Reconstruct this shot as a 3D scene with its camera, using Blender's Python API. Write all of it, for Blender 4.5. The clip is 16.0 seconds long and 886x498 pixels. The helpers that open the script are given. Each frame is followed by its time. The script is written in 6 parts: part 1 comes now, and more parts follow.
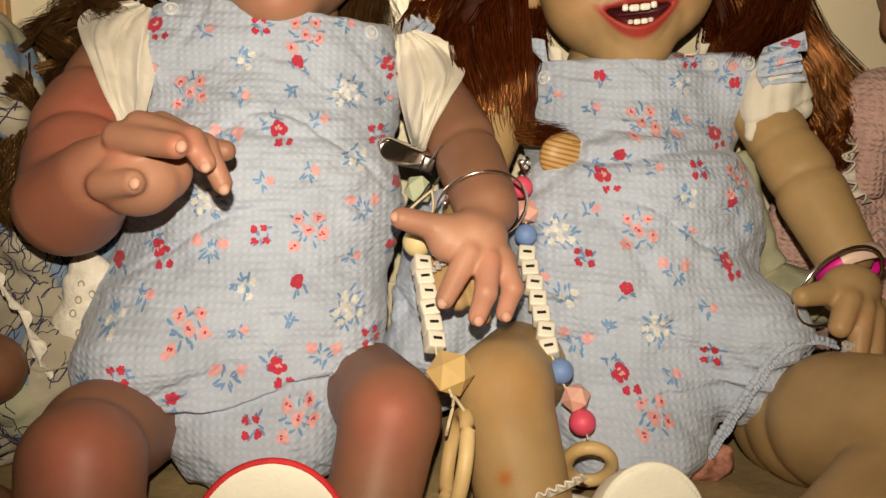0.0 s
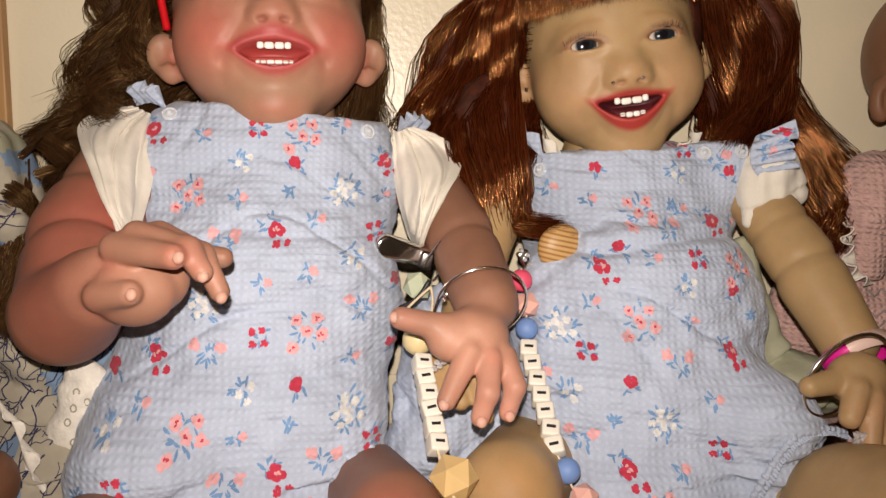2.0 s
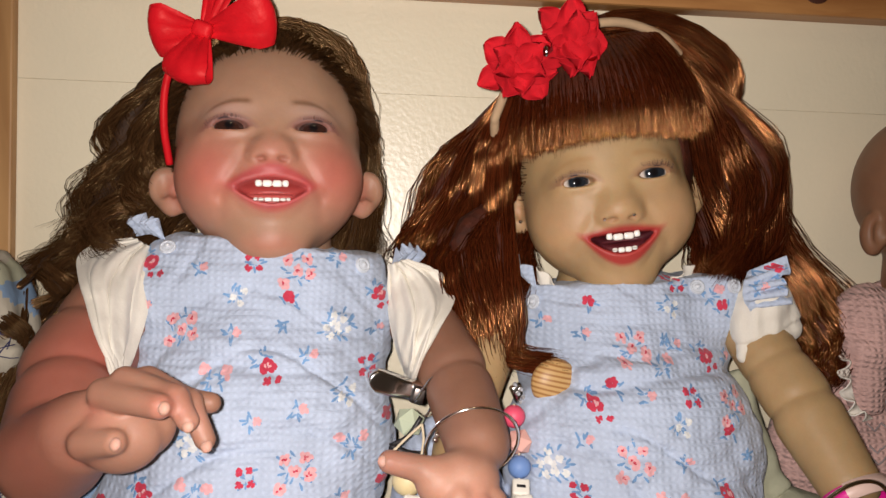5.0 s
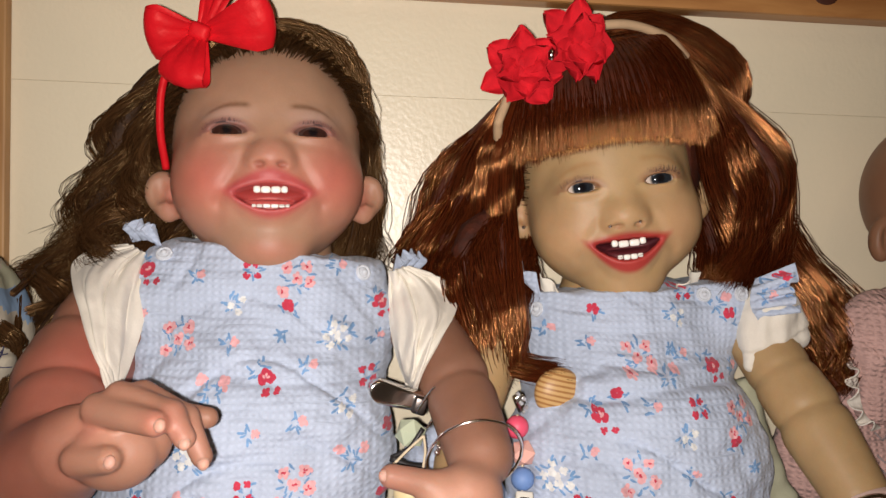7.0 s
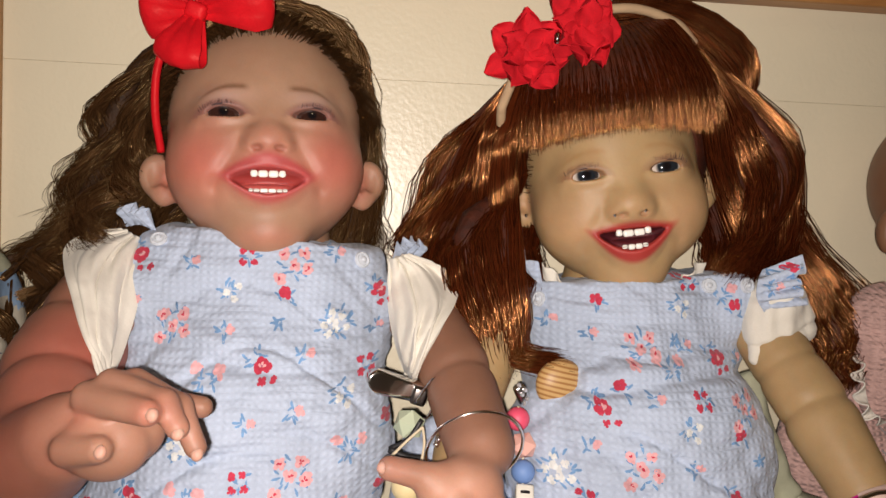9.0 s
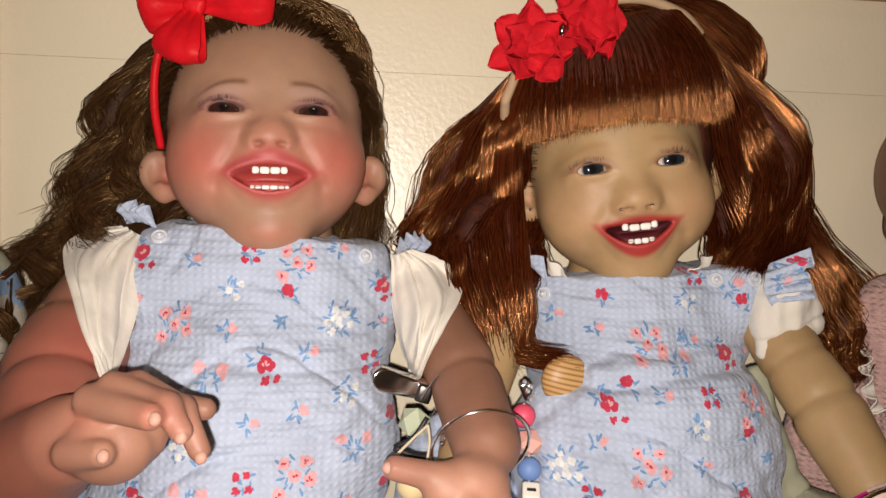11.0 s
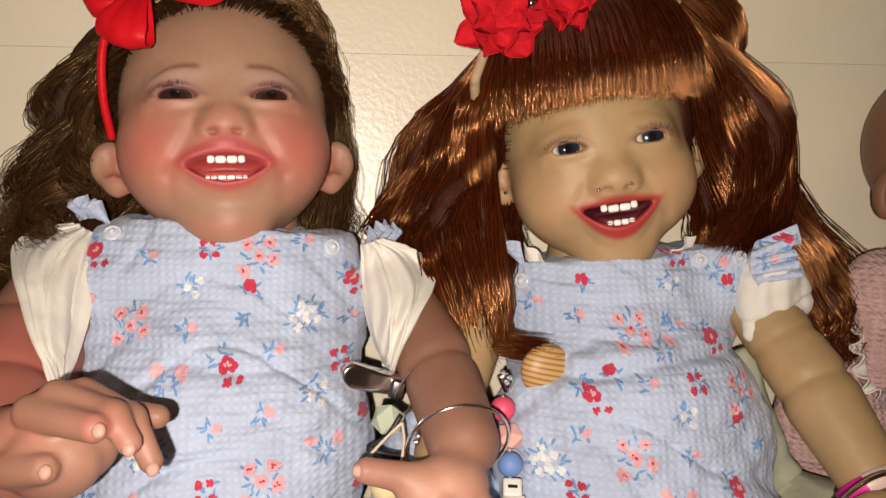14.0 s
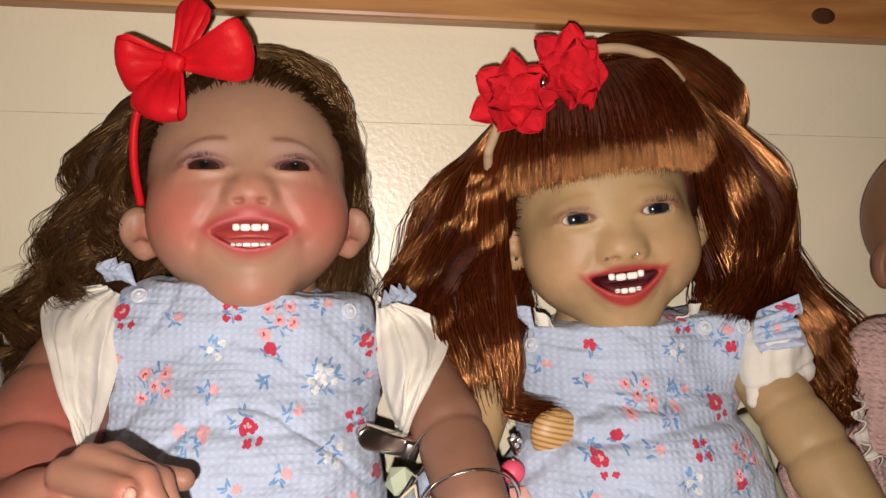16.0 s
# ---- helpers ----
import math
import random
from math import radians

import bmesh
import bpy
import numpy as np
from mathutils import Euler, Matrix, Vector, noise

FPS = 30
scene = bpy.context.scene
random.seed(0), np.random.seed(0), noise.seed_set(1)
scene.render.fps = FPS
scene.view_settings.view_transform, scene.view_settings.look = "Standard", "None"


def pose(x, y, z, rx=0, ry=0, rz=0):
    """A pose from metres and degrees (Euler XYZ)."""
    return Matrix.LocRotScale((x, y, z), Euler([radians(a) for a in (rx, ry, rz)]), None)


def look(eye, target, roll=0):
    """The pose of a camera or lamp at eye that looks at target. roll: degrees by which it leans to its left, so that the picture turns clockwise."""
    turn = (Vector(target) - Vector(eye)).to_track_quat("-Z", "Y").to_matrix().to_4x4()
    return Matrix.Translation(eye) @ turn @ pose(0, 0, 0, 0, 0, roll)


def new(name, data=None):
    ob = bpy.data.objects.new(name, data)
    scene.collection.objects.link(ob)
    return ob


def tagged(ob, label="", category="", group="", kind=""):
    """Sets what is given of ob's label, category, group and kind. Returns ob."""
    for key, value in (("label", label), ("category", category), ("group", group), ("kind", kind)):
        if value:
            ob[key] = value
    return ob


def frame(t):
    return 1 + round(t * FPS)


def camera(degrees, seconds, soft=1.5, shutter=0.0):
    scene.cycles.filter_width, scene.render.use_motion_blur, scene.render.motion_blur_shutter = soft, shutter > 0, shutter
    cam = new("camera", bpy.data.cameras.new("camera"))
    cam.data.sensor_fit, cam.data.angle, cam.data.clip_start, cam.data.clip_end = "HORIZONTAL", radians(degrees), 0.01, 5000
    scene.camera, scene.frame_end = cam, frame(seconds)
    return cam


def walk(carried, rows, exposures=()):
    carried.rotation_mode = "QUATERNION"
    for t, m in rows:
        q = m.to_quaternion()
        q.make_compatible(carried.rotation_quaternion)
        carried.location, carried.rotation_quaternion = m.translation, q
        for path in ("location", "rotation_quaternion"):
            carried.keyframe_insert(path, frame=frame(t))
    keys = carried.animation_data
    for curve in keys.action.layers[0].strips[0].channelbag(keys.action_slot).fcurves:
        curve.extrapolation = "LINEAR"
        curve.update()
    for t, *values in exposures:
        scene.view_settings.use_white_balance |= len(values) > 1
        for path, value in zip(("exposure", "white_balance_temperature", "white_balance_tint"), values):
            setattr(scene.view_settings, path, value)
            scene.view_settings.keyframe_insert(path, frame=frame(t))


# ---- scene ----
cam = camera(57.1, 16.0)
METRES, EYE, TILT, LEAN, TURN = 0.19, 0.95, -13.0, -2.3, -6.0
ROWS = [
    (0.0, 0.0, 0.0, 0.0, 0.0, 0.0, -0.0),
    (0.5, 0.0075, 0.0169, 0.0274, -0.22, 2.3, 0.03),
    (1.0, -0.0032, -0.0015, 0.0544, 0.05, 4.09, 0.44),
    (1.5, 0.0004, -0.0086, 0.0779, 0.19, 4.79, 1.12),
    (2.0, 0.0028, 0.0149, 0.0812, 0.05, 5.11, 1.37),
    (2.5, 0.0047, -0.0031, 0.1206, -0.1, 5.96, 1.46),
    (3.0, 0.0437, -0.0317, 0.1954, -0.33, 8.31, 1.85),
    (3.5, 0.0532, -0.0226, 0.2044, -0.4, 10.38, 1.59),
    (4.0, 0.0552, -0.0367, 0.2175, -0.08, 11.3, 0.99),
    (4.5, 0.0542, -0.0318, 0.2232, 0.4, 11.51, 0.73),
    (7.0, 0.0403, 0.0269, 0.2918, 0.28, 11.02, 0.63),
    (7.5, 0.0277, 0.031, 0.2917, 0.16, 11.03, 0.59),
    (8.0, 0.0292, 0.0408, 0.2924, 0.03, 11.03, 0.48),
    (8.5, 0.0287, 0.0712, 0.2917, -0.03, 10.68, 0.14),
    (11.0, 0.0153, 0.1157, 0.3314, 0.09, 9.4, 0.46),
    (11.5, 0.0111, 0.1329, 0.349, 0.16, 9.24, 0.94),
    (12.0, 0.0395, 0.1176, 0.3829, 0.13, 9.44, 1.58),
    (12.5, 0.0607, 0.1502, 0.3943, -0.11, 9.48, 2.02),
    (13.0, 0.0532, 0.1821, 0.3882, -0.12, 9.34, 2.17),
    (13.5, 0.0803, 0.2119, 0.3765, -0.2, 9.04, 2.39),
    (14.0, 0.0733, 0.2483, 0.3554, -0.45, 8.44, 2.31),
    (14.5, 0.058, 0.2785, 0.3373, -0.72, 7.92, 2.16),
    (15.0, 0.0708, 0.2684, 0.3692, -0.99, 8.04, 2.15),
    (15.5, 0.0629, 0.2598, 0.3843, -1.39, 9.32, 1.72),
    (16.0, 0.0411, 0.1344, 0.4107, -0.31, 11.59, 1.52),
]
walk(cam, [(t, pose(0, 0, EYE, TILT, LEAN, TURN) @ pose(METRES * x, METRES * y, METRES * z, 90 + pitch, roll, yaw)) for t, x, y, z, yaw, pitch, roll in ROWS],
     [(0.0, -0.28, 7500, 2), (1.0, -0.23, 6850, 7), (2.0, -0.17, 6450, 10), (3.5, -0.20, 6150, 11), (5.0, -0.15, 5950, 9), (8.0, -0.14, 6100, 9), (11.0, -0.14, 6200, 10), (14.5, -0.14, 6300, 10), (15.5, -0.12, 6400, 12), (16.0, -0.13, 6100, 10)])
# ---- light: the torch of the phone that films, and an added fill for a dim warm room ----
world = bpy.data.worlds.new("room_dusk")
world.use_nodes = True
world.node_tree.nodes["Background"].inputs[0].default_value = (1.0, 0.8, 0.55, 1)
world.node_tree.nodes["Background"].inputs[1].default_value = 0.022
scene.world = world
torch = bpy.data.lights.new("phone_torch", "SPOT")
torch.energy, torch.shadow_soft_size, torch.color = 18.9, 0.004, (1.0, 0.86, 0.75)
torch.spot_size, torch.spot_blend = radians(112), 1.0
torch_ob = new("phone_torch", torch)
torch_ob.matrix_world = look((-0.004, 0.0, 1.000), (0.060, 0.56, 1.02))
# unseen lamp behind the camera, added as a weak warm fill
warm_fill = bpy.data.lights.new("ceiling_bulb", "POINT")
warm_fill.energy, warm_fill.shadow_soft_size, warm_fill.color = 3.2, 0.06, (1.0, 0.72, 0.42)
warm_fill_ob = new("ceiling_bulb", warm_fill)
warm_fill_ob.location = (0.35, -0.9, 2.15)


# ---- materials ----
def mat(name, base=(0.5, 0.5, 0.5), rough=0.5, metal=0.0, spec=0.5, noise_scale=0.0, vary=0.0, bump=0.0, bump_scale=200.0,
        attribute="", per_island=0.0, tint=None, coat=0.0, sheen=0.0, transmission=0.0, fine=0.0, aniso=0.0):
    m = bpy.data.materials.new(name)
    m.use_nodes = True
    nt, N, L = m.node_tree, m.node_tree.nodes, m.node_tree.links
    b = N["Principled BSDF"]
    b.inputs["Roughness"].default_value, b.inputs["Metallic"].default_value = rough, metal
    b.inputs["Specular IOR Level"].default_value = spec
    b.inputs["Coat Weight"].default_value, b.inputs["Sheen Weight"].default_value = coat, sheen
    b.inputs["Transmission Weight"].default_value = transmission
    b.inputs["Anisotropic"].default_value = aniso
    if tint:
        b.inputs["Specular Tint"].default_value = (*tint, 1)
    co = N.new("ShaderNodeTexCoord")
    colour = None
    if attribute:
        a = N.new("ShaderNodeAttribute")
        a.attribute_name = attribute
        colour = a.outputs["Color"]
    if noise_scale or fine or per_island:
        mix = N.new("ShaderNodeHueSaturation")
        if colour:
            L.new(colour, mix.inputs["Color"])
        else:
            mix.inputs["Color"].default_value = (*base, 1)
        n = N.new("ShaderNodeTexNoise")
        n.inputs["Scale"].default_value, n.inputs["Detail"].default_value = noise_scale or 30, 4
        L.new(co.outputs["Object"], n.inputs["Vector"])
        mr = N.new("ShaderNodeMapRange")
        mr.inputs[1].default_value, mr.inputs[2].default_value = 0.3, 0.7
        mr.inputs[3].default_value, mr.inputs[4].default_value = 1 - vary, 1 + vary
        L.new(n.outputs["Fac"], mr.inputs[0])
        val = mr.outputs[0]
        if fine:
            n2 = N.new("ShaderNodeTexNoise")
            n2.inputs["Scale"].default_value = 900
            L.new(co.outputs["Object"], n2.inputs["Vector"])
            mr2 = N.new("ShaderNodeMapRange")
            mr2.inputs[3].default_value, mr2.inputs[4].default_value = 1 - fine, 1 + fine
            L.new(n2.outputs["Fac"], mr2.inputs[0])
            mu = N.new("ShaderNodeMath")
            mu.operation = "MULTIPLY"
            L.new(val, mu.inputs[0]), L.new(mr2.outputs[0], mu.inputs[1])
            val = mu.outputs[0]
        if per_island:
            g = N.new("ShaderNodeNewGeometry")
            mr3 = N.new("ShaderNodeMapRange")
            mr3.inputs[3].default_value, mr3.inputs[4].default_value = 1 - per_island, 1 + per_island
            L.new(g.outputs["Random Per Island"], mr3.inputs[0])
            mu = N.new("ShaderNodeMath")
            mu.operation = "MULTIPLY"
            L.new(val, mu.inputs[0]), L.new(mr3.outputs[0], mu.inputs[1])
            val = mu.outputs[0]
        L.new(val, mix.inputs["Value"])
        colour = mix.outputs[0]
    if colour:
        L.new(colour, b.inputs["Base Color"])
    else:
        b.inputs["Base Color"].default_value = (*base, 1)
    if bump:
        n = N.new("ShaderNodeTexNoise")
        n.inputs["Scale"].default_value, n.inputs["Detail"].default_value = bump_scale, 3
        L.new(co.outputs["Object"], n.inputs["Vector"])
        bp = N.new("ShaderNodeBump")
        bp.inputs["Strength"].default_value, bp.inputs["Distance"].default_value = bump, 0.002
        L.new(n.outputs["Fac"], bp.inputs["Height"])
        L.new(bp.outputs[0], b.inputs["Normal"])
    return m


def crinkle(name, base, vary=0.08, strength=0.40, rough=0.85):
    """Crinkled seersucker cotton: small puckered checks, soft creases, a fine weave."""
    m = mat(name, base, rough, spec=0.2, noise_scale=35, vary=vary, fine=0.07, sheen=0.15)
    N, L = m.node_tree.nodes, m.node_tree.links
    co = N.new("ShaderNodeTexCoord")
    heights = []
    for axis, scale in (("X", 66), ("Z", 74)):
        w = N.new("ShaderNodeTexWave")
        w.bands_direction = axis
        w.inputs["Scale"].default_value, w.inputs["Distortion"].default_value = scale, 4.6
        w.inputs["Detail"].default_value, w.inputs["Detail Scale"].default_value = 2.0, 0.35
        L.new(co.outputs["Object"], w.inputs["Vector"])
        heights.append(w.outputs["Fac"])
    mu = N.new("ShaderNodeMath")
    mu.operation = "MULTIPLY"
    L.new(heights[0], mu.inputs[0]), L.new(heights[1], mu.inputs[1])
    soft = N.new("ShaderNodeMath")
    soft.operation = "MULTIPLY"
    soft.inputs[1].default_value = 1.0
    L.new(mu.outputs[0], soft.inputs[0])
    n = N.new("ShaderNodeTexNoise")
    n.inputs["Scale"].default_value, n.inputs["Detail"].default_value = 55, 6
    n.inputs["Distortion"].default_value = 0.8
    mp = N.new("ShaderNodeMapping")
    mp.inputs["Scale"].default_value = (0.45, 1, 2.0)
    L.new(co.outputs["Object"], mp.inputs["Vector"]), L.new(mp.outputs[0], n.inputs["Vector"])
    add = N.new("ShaderNodeMath")
    add.operation = "MULTIPLY_ADD"
    add.inputs[1].default_value = 4.0
    L.new(n.outputs["Fac"], add.inputs[0]), L.new(soft.outputs[0], add.inputs[2])
    bp = N.new("ShaderNodeBump")
    bp.inputs["Strength"].default_value, bp.inputs["Distance"].default_value = strength, 0.0016
    L.new(add.outputs[0], bp.inputs["Height"])
    L.new(bp.outputs[0], N["Principled BSDF"].inputs["Normal"])
    # the flat woven threads between the puckers are a little darker
    hue, b = N["Hue/Saturation/Value"], N["Principled BSDF"]
    weave = N.new("ShaderNodeMapRange")
    weave.inputs[1].default_value, weave.inputs[2].default_value = 0.0, 0.8
    weave.inputs[3].default_value, weave.inputs[4].default_value = 0.965, 1.05
    L.new(mu.outputs[0], weave.inputs[0])
    tone = N.new("ShaderNodeVectorMath")
    tone.operation = "SCALE"
    L.new(hue.outputs[0], tone.inputs[0]), L.new(weave.outputs[0], tone.inputs["Scale"])
    L.new(tone.outputs[0], b.inputs["Base Color"])
    return m


def wood(name, dark, light, along="X", scale=14.0, rough=0.5, rings=0.0):
    m = mat(name, light, rough, spec=0.4)
    N, L = m.node_tree.nodes, m.node_tree.links
    co, mp, n = N.new("ShaderNodeTexCoord"), N.new("ShaderNodeMapping"), N.new("ShaderNodeTexNoise")
    mp.inputs["Scale"].default_value = {"X": (0.12, 1, 1), "Y": (1, 0.12, 1), "Z": (1, 1, 0.12)}[along]
    n.inputs["Scale"].default_value, n.inputs["Detail"].default_value, n.inputs["Distortion"].default_value = scale * 6, 6, 0.6
    L.new(co.outputs["Object"], mp.inputs["Vector"]), L.new(mp.outputs[0], n.inputs["Vector"])
    r = N.new("ShaderNodeValToRGB")
    r.color_ramp.elements[0].position, r.color_ramp.elements[0].color = 0.35, (*dark, 1)
    r.color_ramp.elements[1].position, r.color_ramp.elements[1].color = 0.65, (*light, 1)
    source = n.outputs["Fac"]
    if rings:
        w = N.new("ShaderNodeTexWave")
        w.bands_direction = "Z"
        w.inputs["Scale"].default_value, w.inputs["Distortion"].default_value = rings, 1.2
        w.inputs["Detail Scale"].default_value = 0.4
        mp2 = N.new("ShaderNodeMapping")
        mp2.inputs["Rotation"].default_value = (0, radians(-12), 0)
        L.new(co.outputs["Object"], mp2.inputs["Vector"]), L.new(mp2.outputs[0], w.inputs["Vector"])
        source = w.outputs["Fac"]
        r.color_ramp.elements[0].position, r.color_ramp.elements[1].position = 0.1, 0.6
    L.new(source, r.inputs[0]), L.new(r.outputs[0], N["Principled BSDF"].inputs["Base Color"])
    bp = N.new("ShaderNodeBump")
    bp.inputs["Strength"].default_value, bp.inputs["Distance"].default_value = 0.25, 0.001
    L.new(n.outputs["Fac"], bp.inputs["Height"]), L.new(bp.outputs[0], N["Principled BSDF"].inputs["Normal"])
    return m


SKIN = mat("painted_vinyl", rough=0.50, spec=0.36, attribute="paint", noise_scale=45, vary=0.09, fine=0.05, bump=0.05, bump_scale=500)
vinyl = SKIN.node_tree.nodes["Principled BSDF"].inputs
vinyl["Subsurface Weight"].default_value, vinyl["Subsurface Scale"].default_value = 0.22, 0.004
vinyl["Subsurface Radius"].default_value = (1.0, 0.40, 0.22)
EYE = mat("glossy_eye", rough=0.06, spec=0.8, attribute="paint")
TEETH = mat("white_teeth", (0.9, 0.87, 0.8), 0.2)
LASH = mat("lash_hair", (0.045, 0.018, 0.020), 0.6)
HAIR_BROWN = mat("brown_doll_hair", (0.056, 0.0255, 0.0095), 0.28, metal=0.20, spec=0.8, tint=(1.0, 0.66, 0.30), noise_scale=25, vary=0.25, per_island=0.6)
HAIR_RED = mat("auburn_doll_hair", (0.074, 0.0148, 0.0040), 0.17, metal=0.28, spec=1.0, tint=(1.0, 0.50, 0.19), noise_scale=25, vary=0.2, per_island=0.5)
# darker hair copies: the shade deep between the strands is put into the colour
UNDER_BROWN = mat("brown_hair_shade", (0.040, 0.018, 0.007), 0.7, spec=0.3, noise_scale=120, vary=0.4, bump=0.6, bump_scale=400)
UNDER_RED = mat("auburn_hair_shade", (0.054, 0.0108, 0.0032), 0.65, spec=0.4, noise_scale=120, vary=0.4, bump=0.6, bump_scale=400)
HAIR_RED.node_tree.nodes["Principled BSDF"].inputs["IOR"].default_value = 1.62
HAIR_BROWN.node_tree.nodes["Principled BSDF"].inputs["IOR"].default_value = 1.55
CLOTH_BLUE = crinkle("blue_crinkle_cotton", (0.47, 0.54, 0.675))
PRINT_RED = crinkle("print_red", (0.55, 0.045, 0.085), 0.25)
PRINT_PINK = crinkle("print_pink", (0.76, 0.40, 0.42), 0.2)
PRINT_BLUE = crinkle("print_blue", (0.18, 0.32, 0.55), 0.25)
PRINT_WHITE = crinkle("print_white", (0.70, 0.71, 0.70), 0.15)
CLOTH_WHITE = mat("white_jersey", (0.74, 0.70, 0.61), 0.9, spec=0.15, noise_scale=30, vary=0.06, fine=0.05, bump=0.35, bump_scale=120, sheen=0.2)
LACE_WHITE = mat("eyelet_lace", (0.80, 0.76, 0.68), 0.9, spec=0.15, noise_scale=120, vary=0.12, bump=0.6, bump_scale=260)
SATIN_RED = mat("red_satin", (0.56, 0.008, 0.014), 0.46, spec=0.35, noise_scale=60, vary=0.15, bump=0.3, bump_scale=160, tint=(1.0, 0.35, 0.3))
CHIFFON_RED = mat("red_chiffon", (0.50, 0.010, 0.018), 0.8, spec=0.12, noise_scale=70, vary=0.2, bump=0.15, bump_scale=600)
ELASTIC = mat("beige_elastic", (0.46, 0.32, 0.19), 0.85, spec=0.2, noise_scale=60, vary=0.08, bump=0.3, bump_scale=900)
CHROME = mat("chrome", (0.75, 0.73, 0.70), 0.14, metal=1.0, noise_scale=40, vary=0.05)
DARK_METAL = mat("dark_metal", (0.18, 0.16, 0.15), 0.3, metal=1.0, noise_scale=40, vary=0.1)
SILVER = mat("silver_wire", (0.85, 0.78, 0.74), 0.16, metal=1.0)
CRYSTAL = mat("cut_crystal", (0.85, 0.85, 0.88), 0.05, metal=0.6, spec=1.0)
BUTTON = mat("pearl_button", (0.62, 0.66, 0.72), 0.18, spec=0.7, coat=0.4, noise_scale=200, vary=0.1)
BEAD_PINK = mat("pink_silicone", (0.78, 0.09, 0.17), 0.5, noise_scale=80, vary=0.05)
BEAD_BLUE = mat("blue_silicone", (0.17, 0.29, 0.60), 0.55, noise_scale=80, vary=0.05)
BEAD_PEACH = mat("peach_silicone", (0.80, 0.45, 0.38), 0.55, noise_scale=80, vary=0.05)
BEAD_CREAM = mat("cream_silicone", (0.74, 0.61, 0.33), 0.5, noise_scale=80, vary=0.05)
BEAD_OCHRE = mat("sand_silicone", (0.66, 0.46, 0.20), 0.55, noise_scale=80, vary=0.06)
BEAD_GREEN = mat("sage_silicone", (0.50, 0.56, 0.40), 0.55, noise_scale=80, vary=0.05)
BEAD_WHITE = mat("white_silicone", (0.80, 0.77, 0.68), 0.5, noise_scale=90, vary=0.04)
INK = mat("black_ink", (0.012, 0.011, 0.012), 0.5)
CORD = mat("cream_cord", (0.70, 0.60, 0.42), 0.9, bump=0.4, bump_scale=1500, noise_scale=200, vary=0.1)
RING_WOOD = wood("pale_beech", (0.56, 0.38, 0.17), (0.74, 0.55, 0.28), "Z", 10)
BEAD_WOOD = wood("striped_beech", (0.33, 0.16, 0.05), (0.56, 0.35, 0.14), "X", 20, 0.45, rings=92)
PINE = wood("varnished_pine", (0.30, 0.12, 0.035), (0.47, 0.23, 0.075), "X", 9, 0.38)
PINE_POST = wood("pine_post", (0.36, 0.19, 0.07), (0.52, 0.30, 0.12), "Z", 9, 0.5)
KNOT = mat("pine_knot", (0.05, 0.016, 0.008), 0.5, noise_scale=60, vary=0.4)
WALL_PAINT = mat("cream_paint", (0.80, 0.72, 0.53), 0.34, spec=0.60, noise_scale=6, vary=0.05, fine=0.02, bump=0.16, bump_scale=240)
ROOM_PAINT = mat("room_plaster", (0.55, 0.47, 0.36), 0.8, noise_scale=5, vary=0.08, bump=0.2, bump_scale=120)
CARPET = mat("brown_carpet", (0.20, 0.14, 0.09), 0.95, noise_scale=60, vary=0.2, bump=0.5, bump_scale=500)
BEDSPREAD = mat("tan_bedspread", (0.33, 0.24, 0.12), 0.9, noise_scale=30, vary=0.2, fine=0.1, bump=0.5, bump_scale=150)
WRIST_PINK = mat("magenta_band", (0.75, 0.01, 0.30), 0.45, spec=0.5, noise_scale=60, vary=0.08)
WRIST_PALE = mat("pale_band_tab", (0.82, 0.60, 0.52), 0.4, noise_scale=60, vary=0.05)
SOLE_WHITE = mat("white_felt_sole", (0.88, 0.85, 0.74), 0.9, noise_scale=40, vary=0.06, bump=0.18, bump_scale=600)
SOLE_RED = mat("red_binding", (0.62, 0.02, 0.03), 0.7, noise_scale=90, vary=0.15, bump=0.4, bump_scale=800)
PATCH_CREAM = mat("patch_cream", (0.41, 0.37, 0.29), 0.9, noise_scale=40, vary=0.1, bump=0.4, bump_scale=150)
PATCH_BLUE = mat("patch_blue", (0.20, 0.29, 0.42), 0.9, noise_scale=40, vary=0.12, bump=0.4, bump_scale=150)
PATCH_MINT = mat("patch_mint", (0.40, 0.40, 0.28), 0.9, noise_scale=40, vary=0.12, bump=0.4, bump_scale=150)
PATCH_INK = mat("patch_ink", (0.03, 0.03, 0.09), 0.9)
SMOCK_PINK = crinkle("pink_smocking", (0.62, 0.40, 0.36), 0.12, 0.9)
SMOCK_THREAD = mat("grey_smock_thread", (0.36, 0.30, 0.30), 0.9, noise_scale=90, vary=0.2)
FLORAL_PINK = mat("dusty_rose_cloth", (0.45, 0.20, 0.15), 0.9, noise_scale=160, vary=0.5, bump=0.5, bump_scale=150)


# ---- tools ----
def link(name, verts, faces, mats, parent=None, label="", index=None, paint=None, smooth=True):
    me = bpy.data.meshes.new(name)
    me.from_pydata([tuple(v) for v in verts], [], [tuple(f) for f in faces])
    for m in (mats if isinstance(mats, (list, tuple)) else [mats]):
        me.materials.append(m)
    if index is not None:
        me.polygons.foreach_set("material_index", np.asarray(index, dtype=np.int32))
    me.polygons.foreach_set("use_smooth", np.full(len(me.polygons), smooth))
    if paint is not None:
        a = me.color_attributes.new("paint", "FLOAT_COLOR", "POINT")
        rgba = np.ones((len(verts), 4), dtype=np.float32)
        rgba[:, :3] = paint
        a.data.foreach_set("color", rgba.ravel())
    me.update()
    ob = new(name, me)
    if parent:
        ob.parent = parent
    if label:
        ob["label"] = label
    return ob


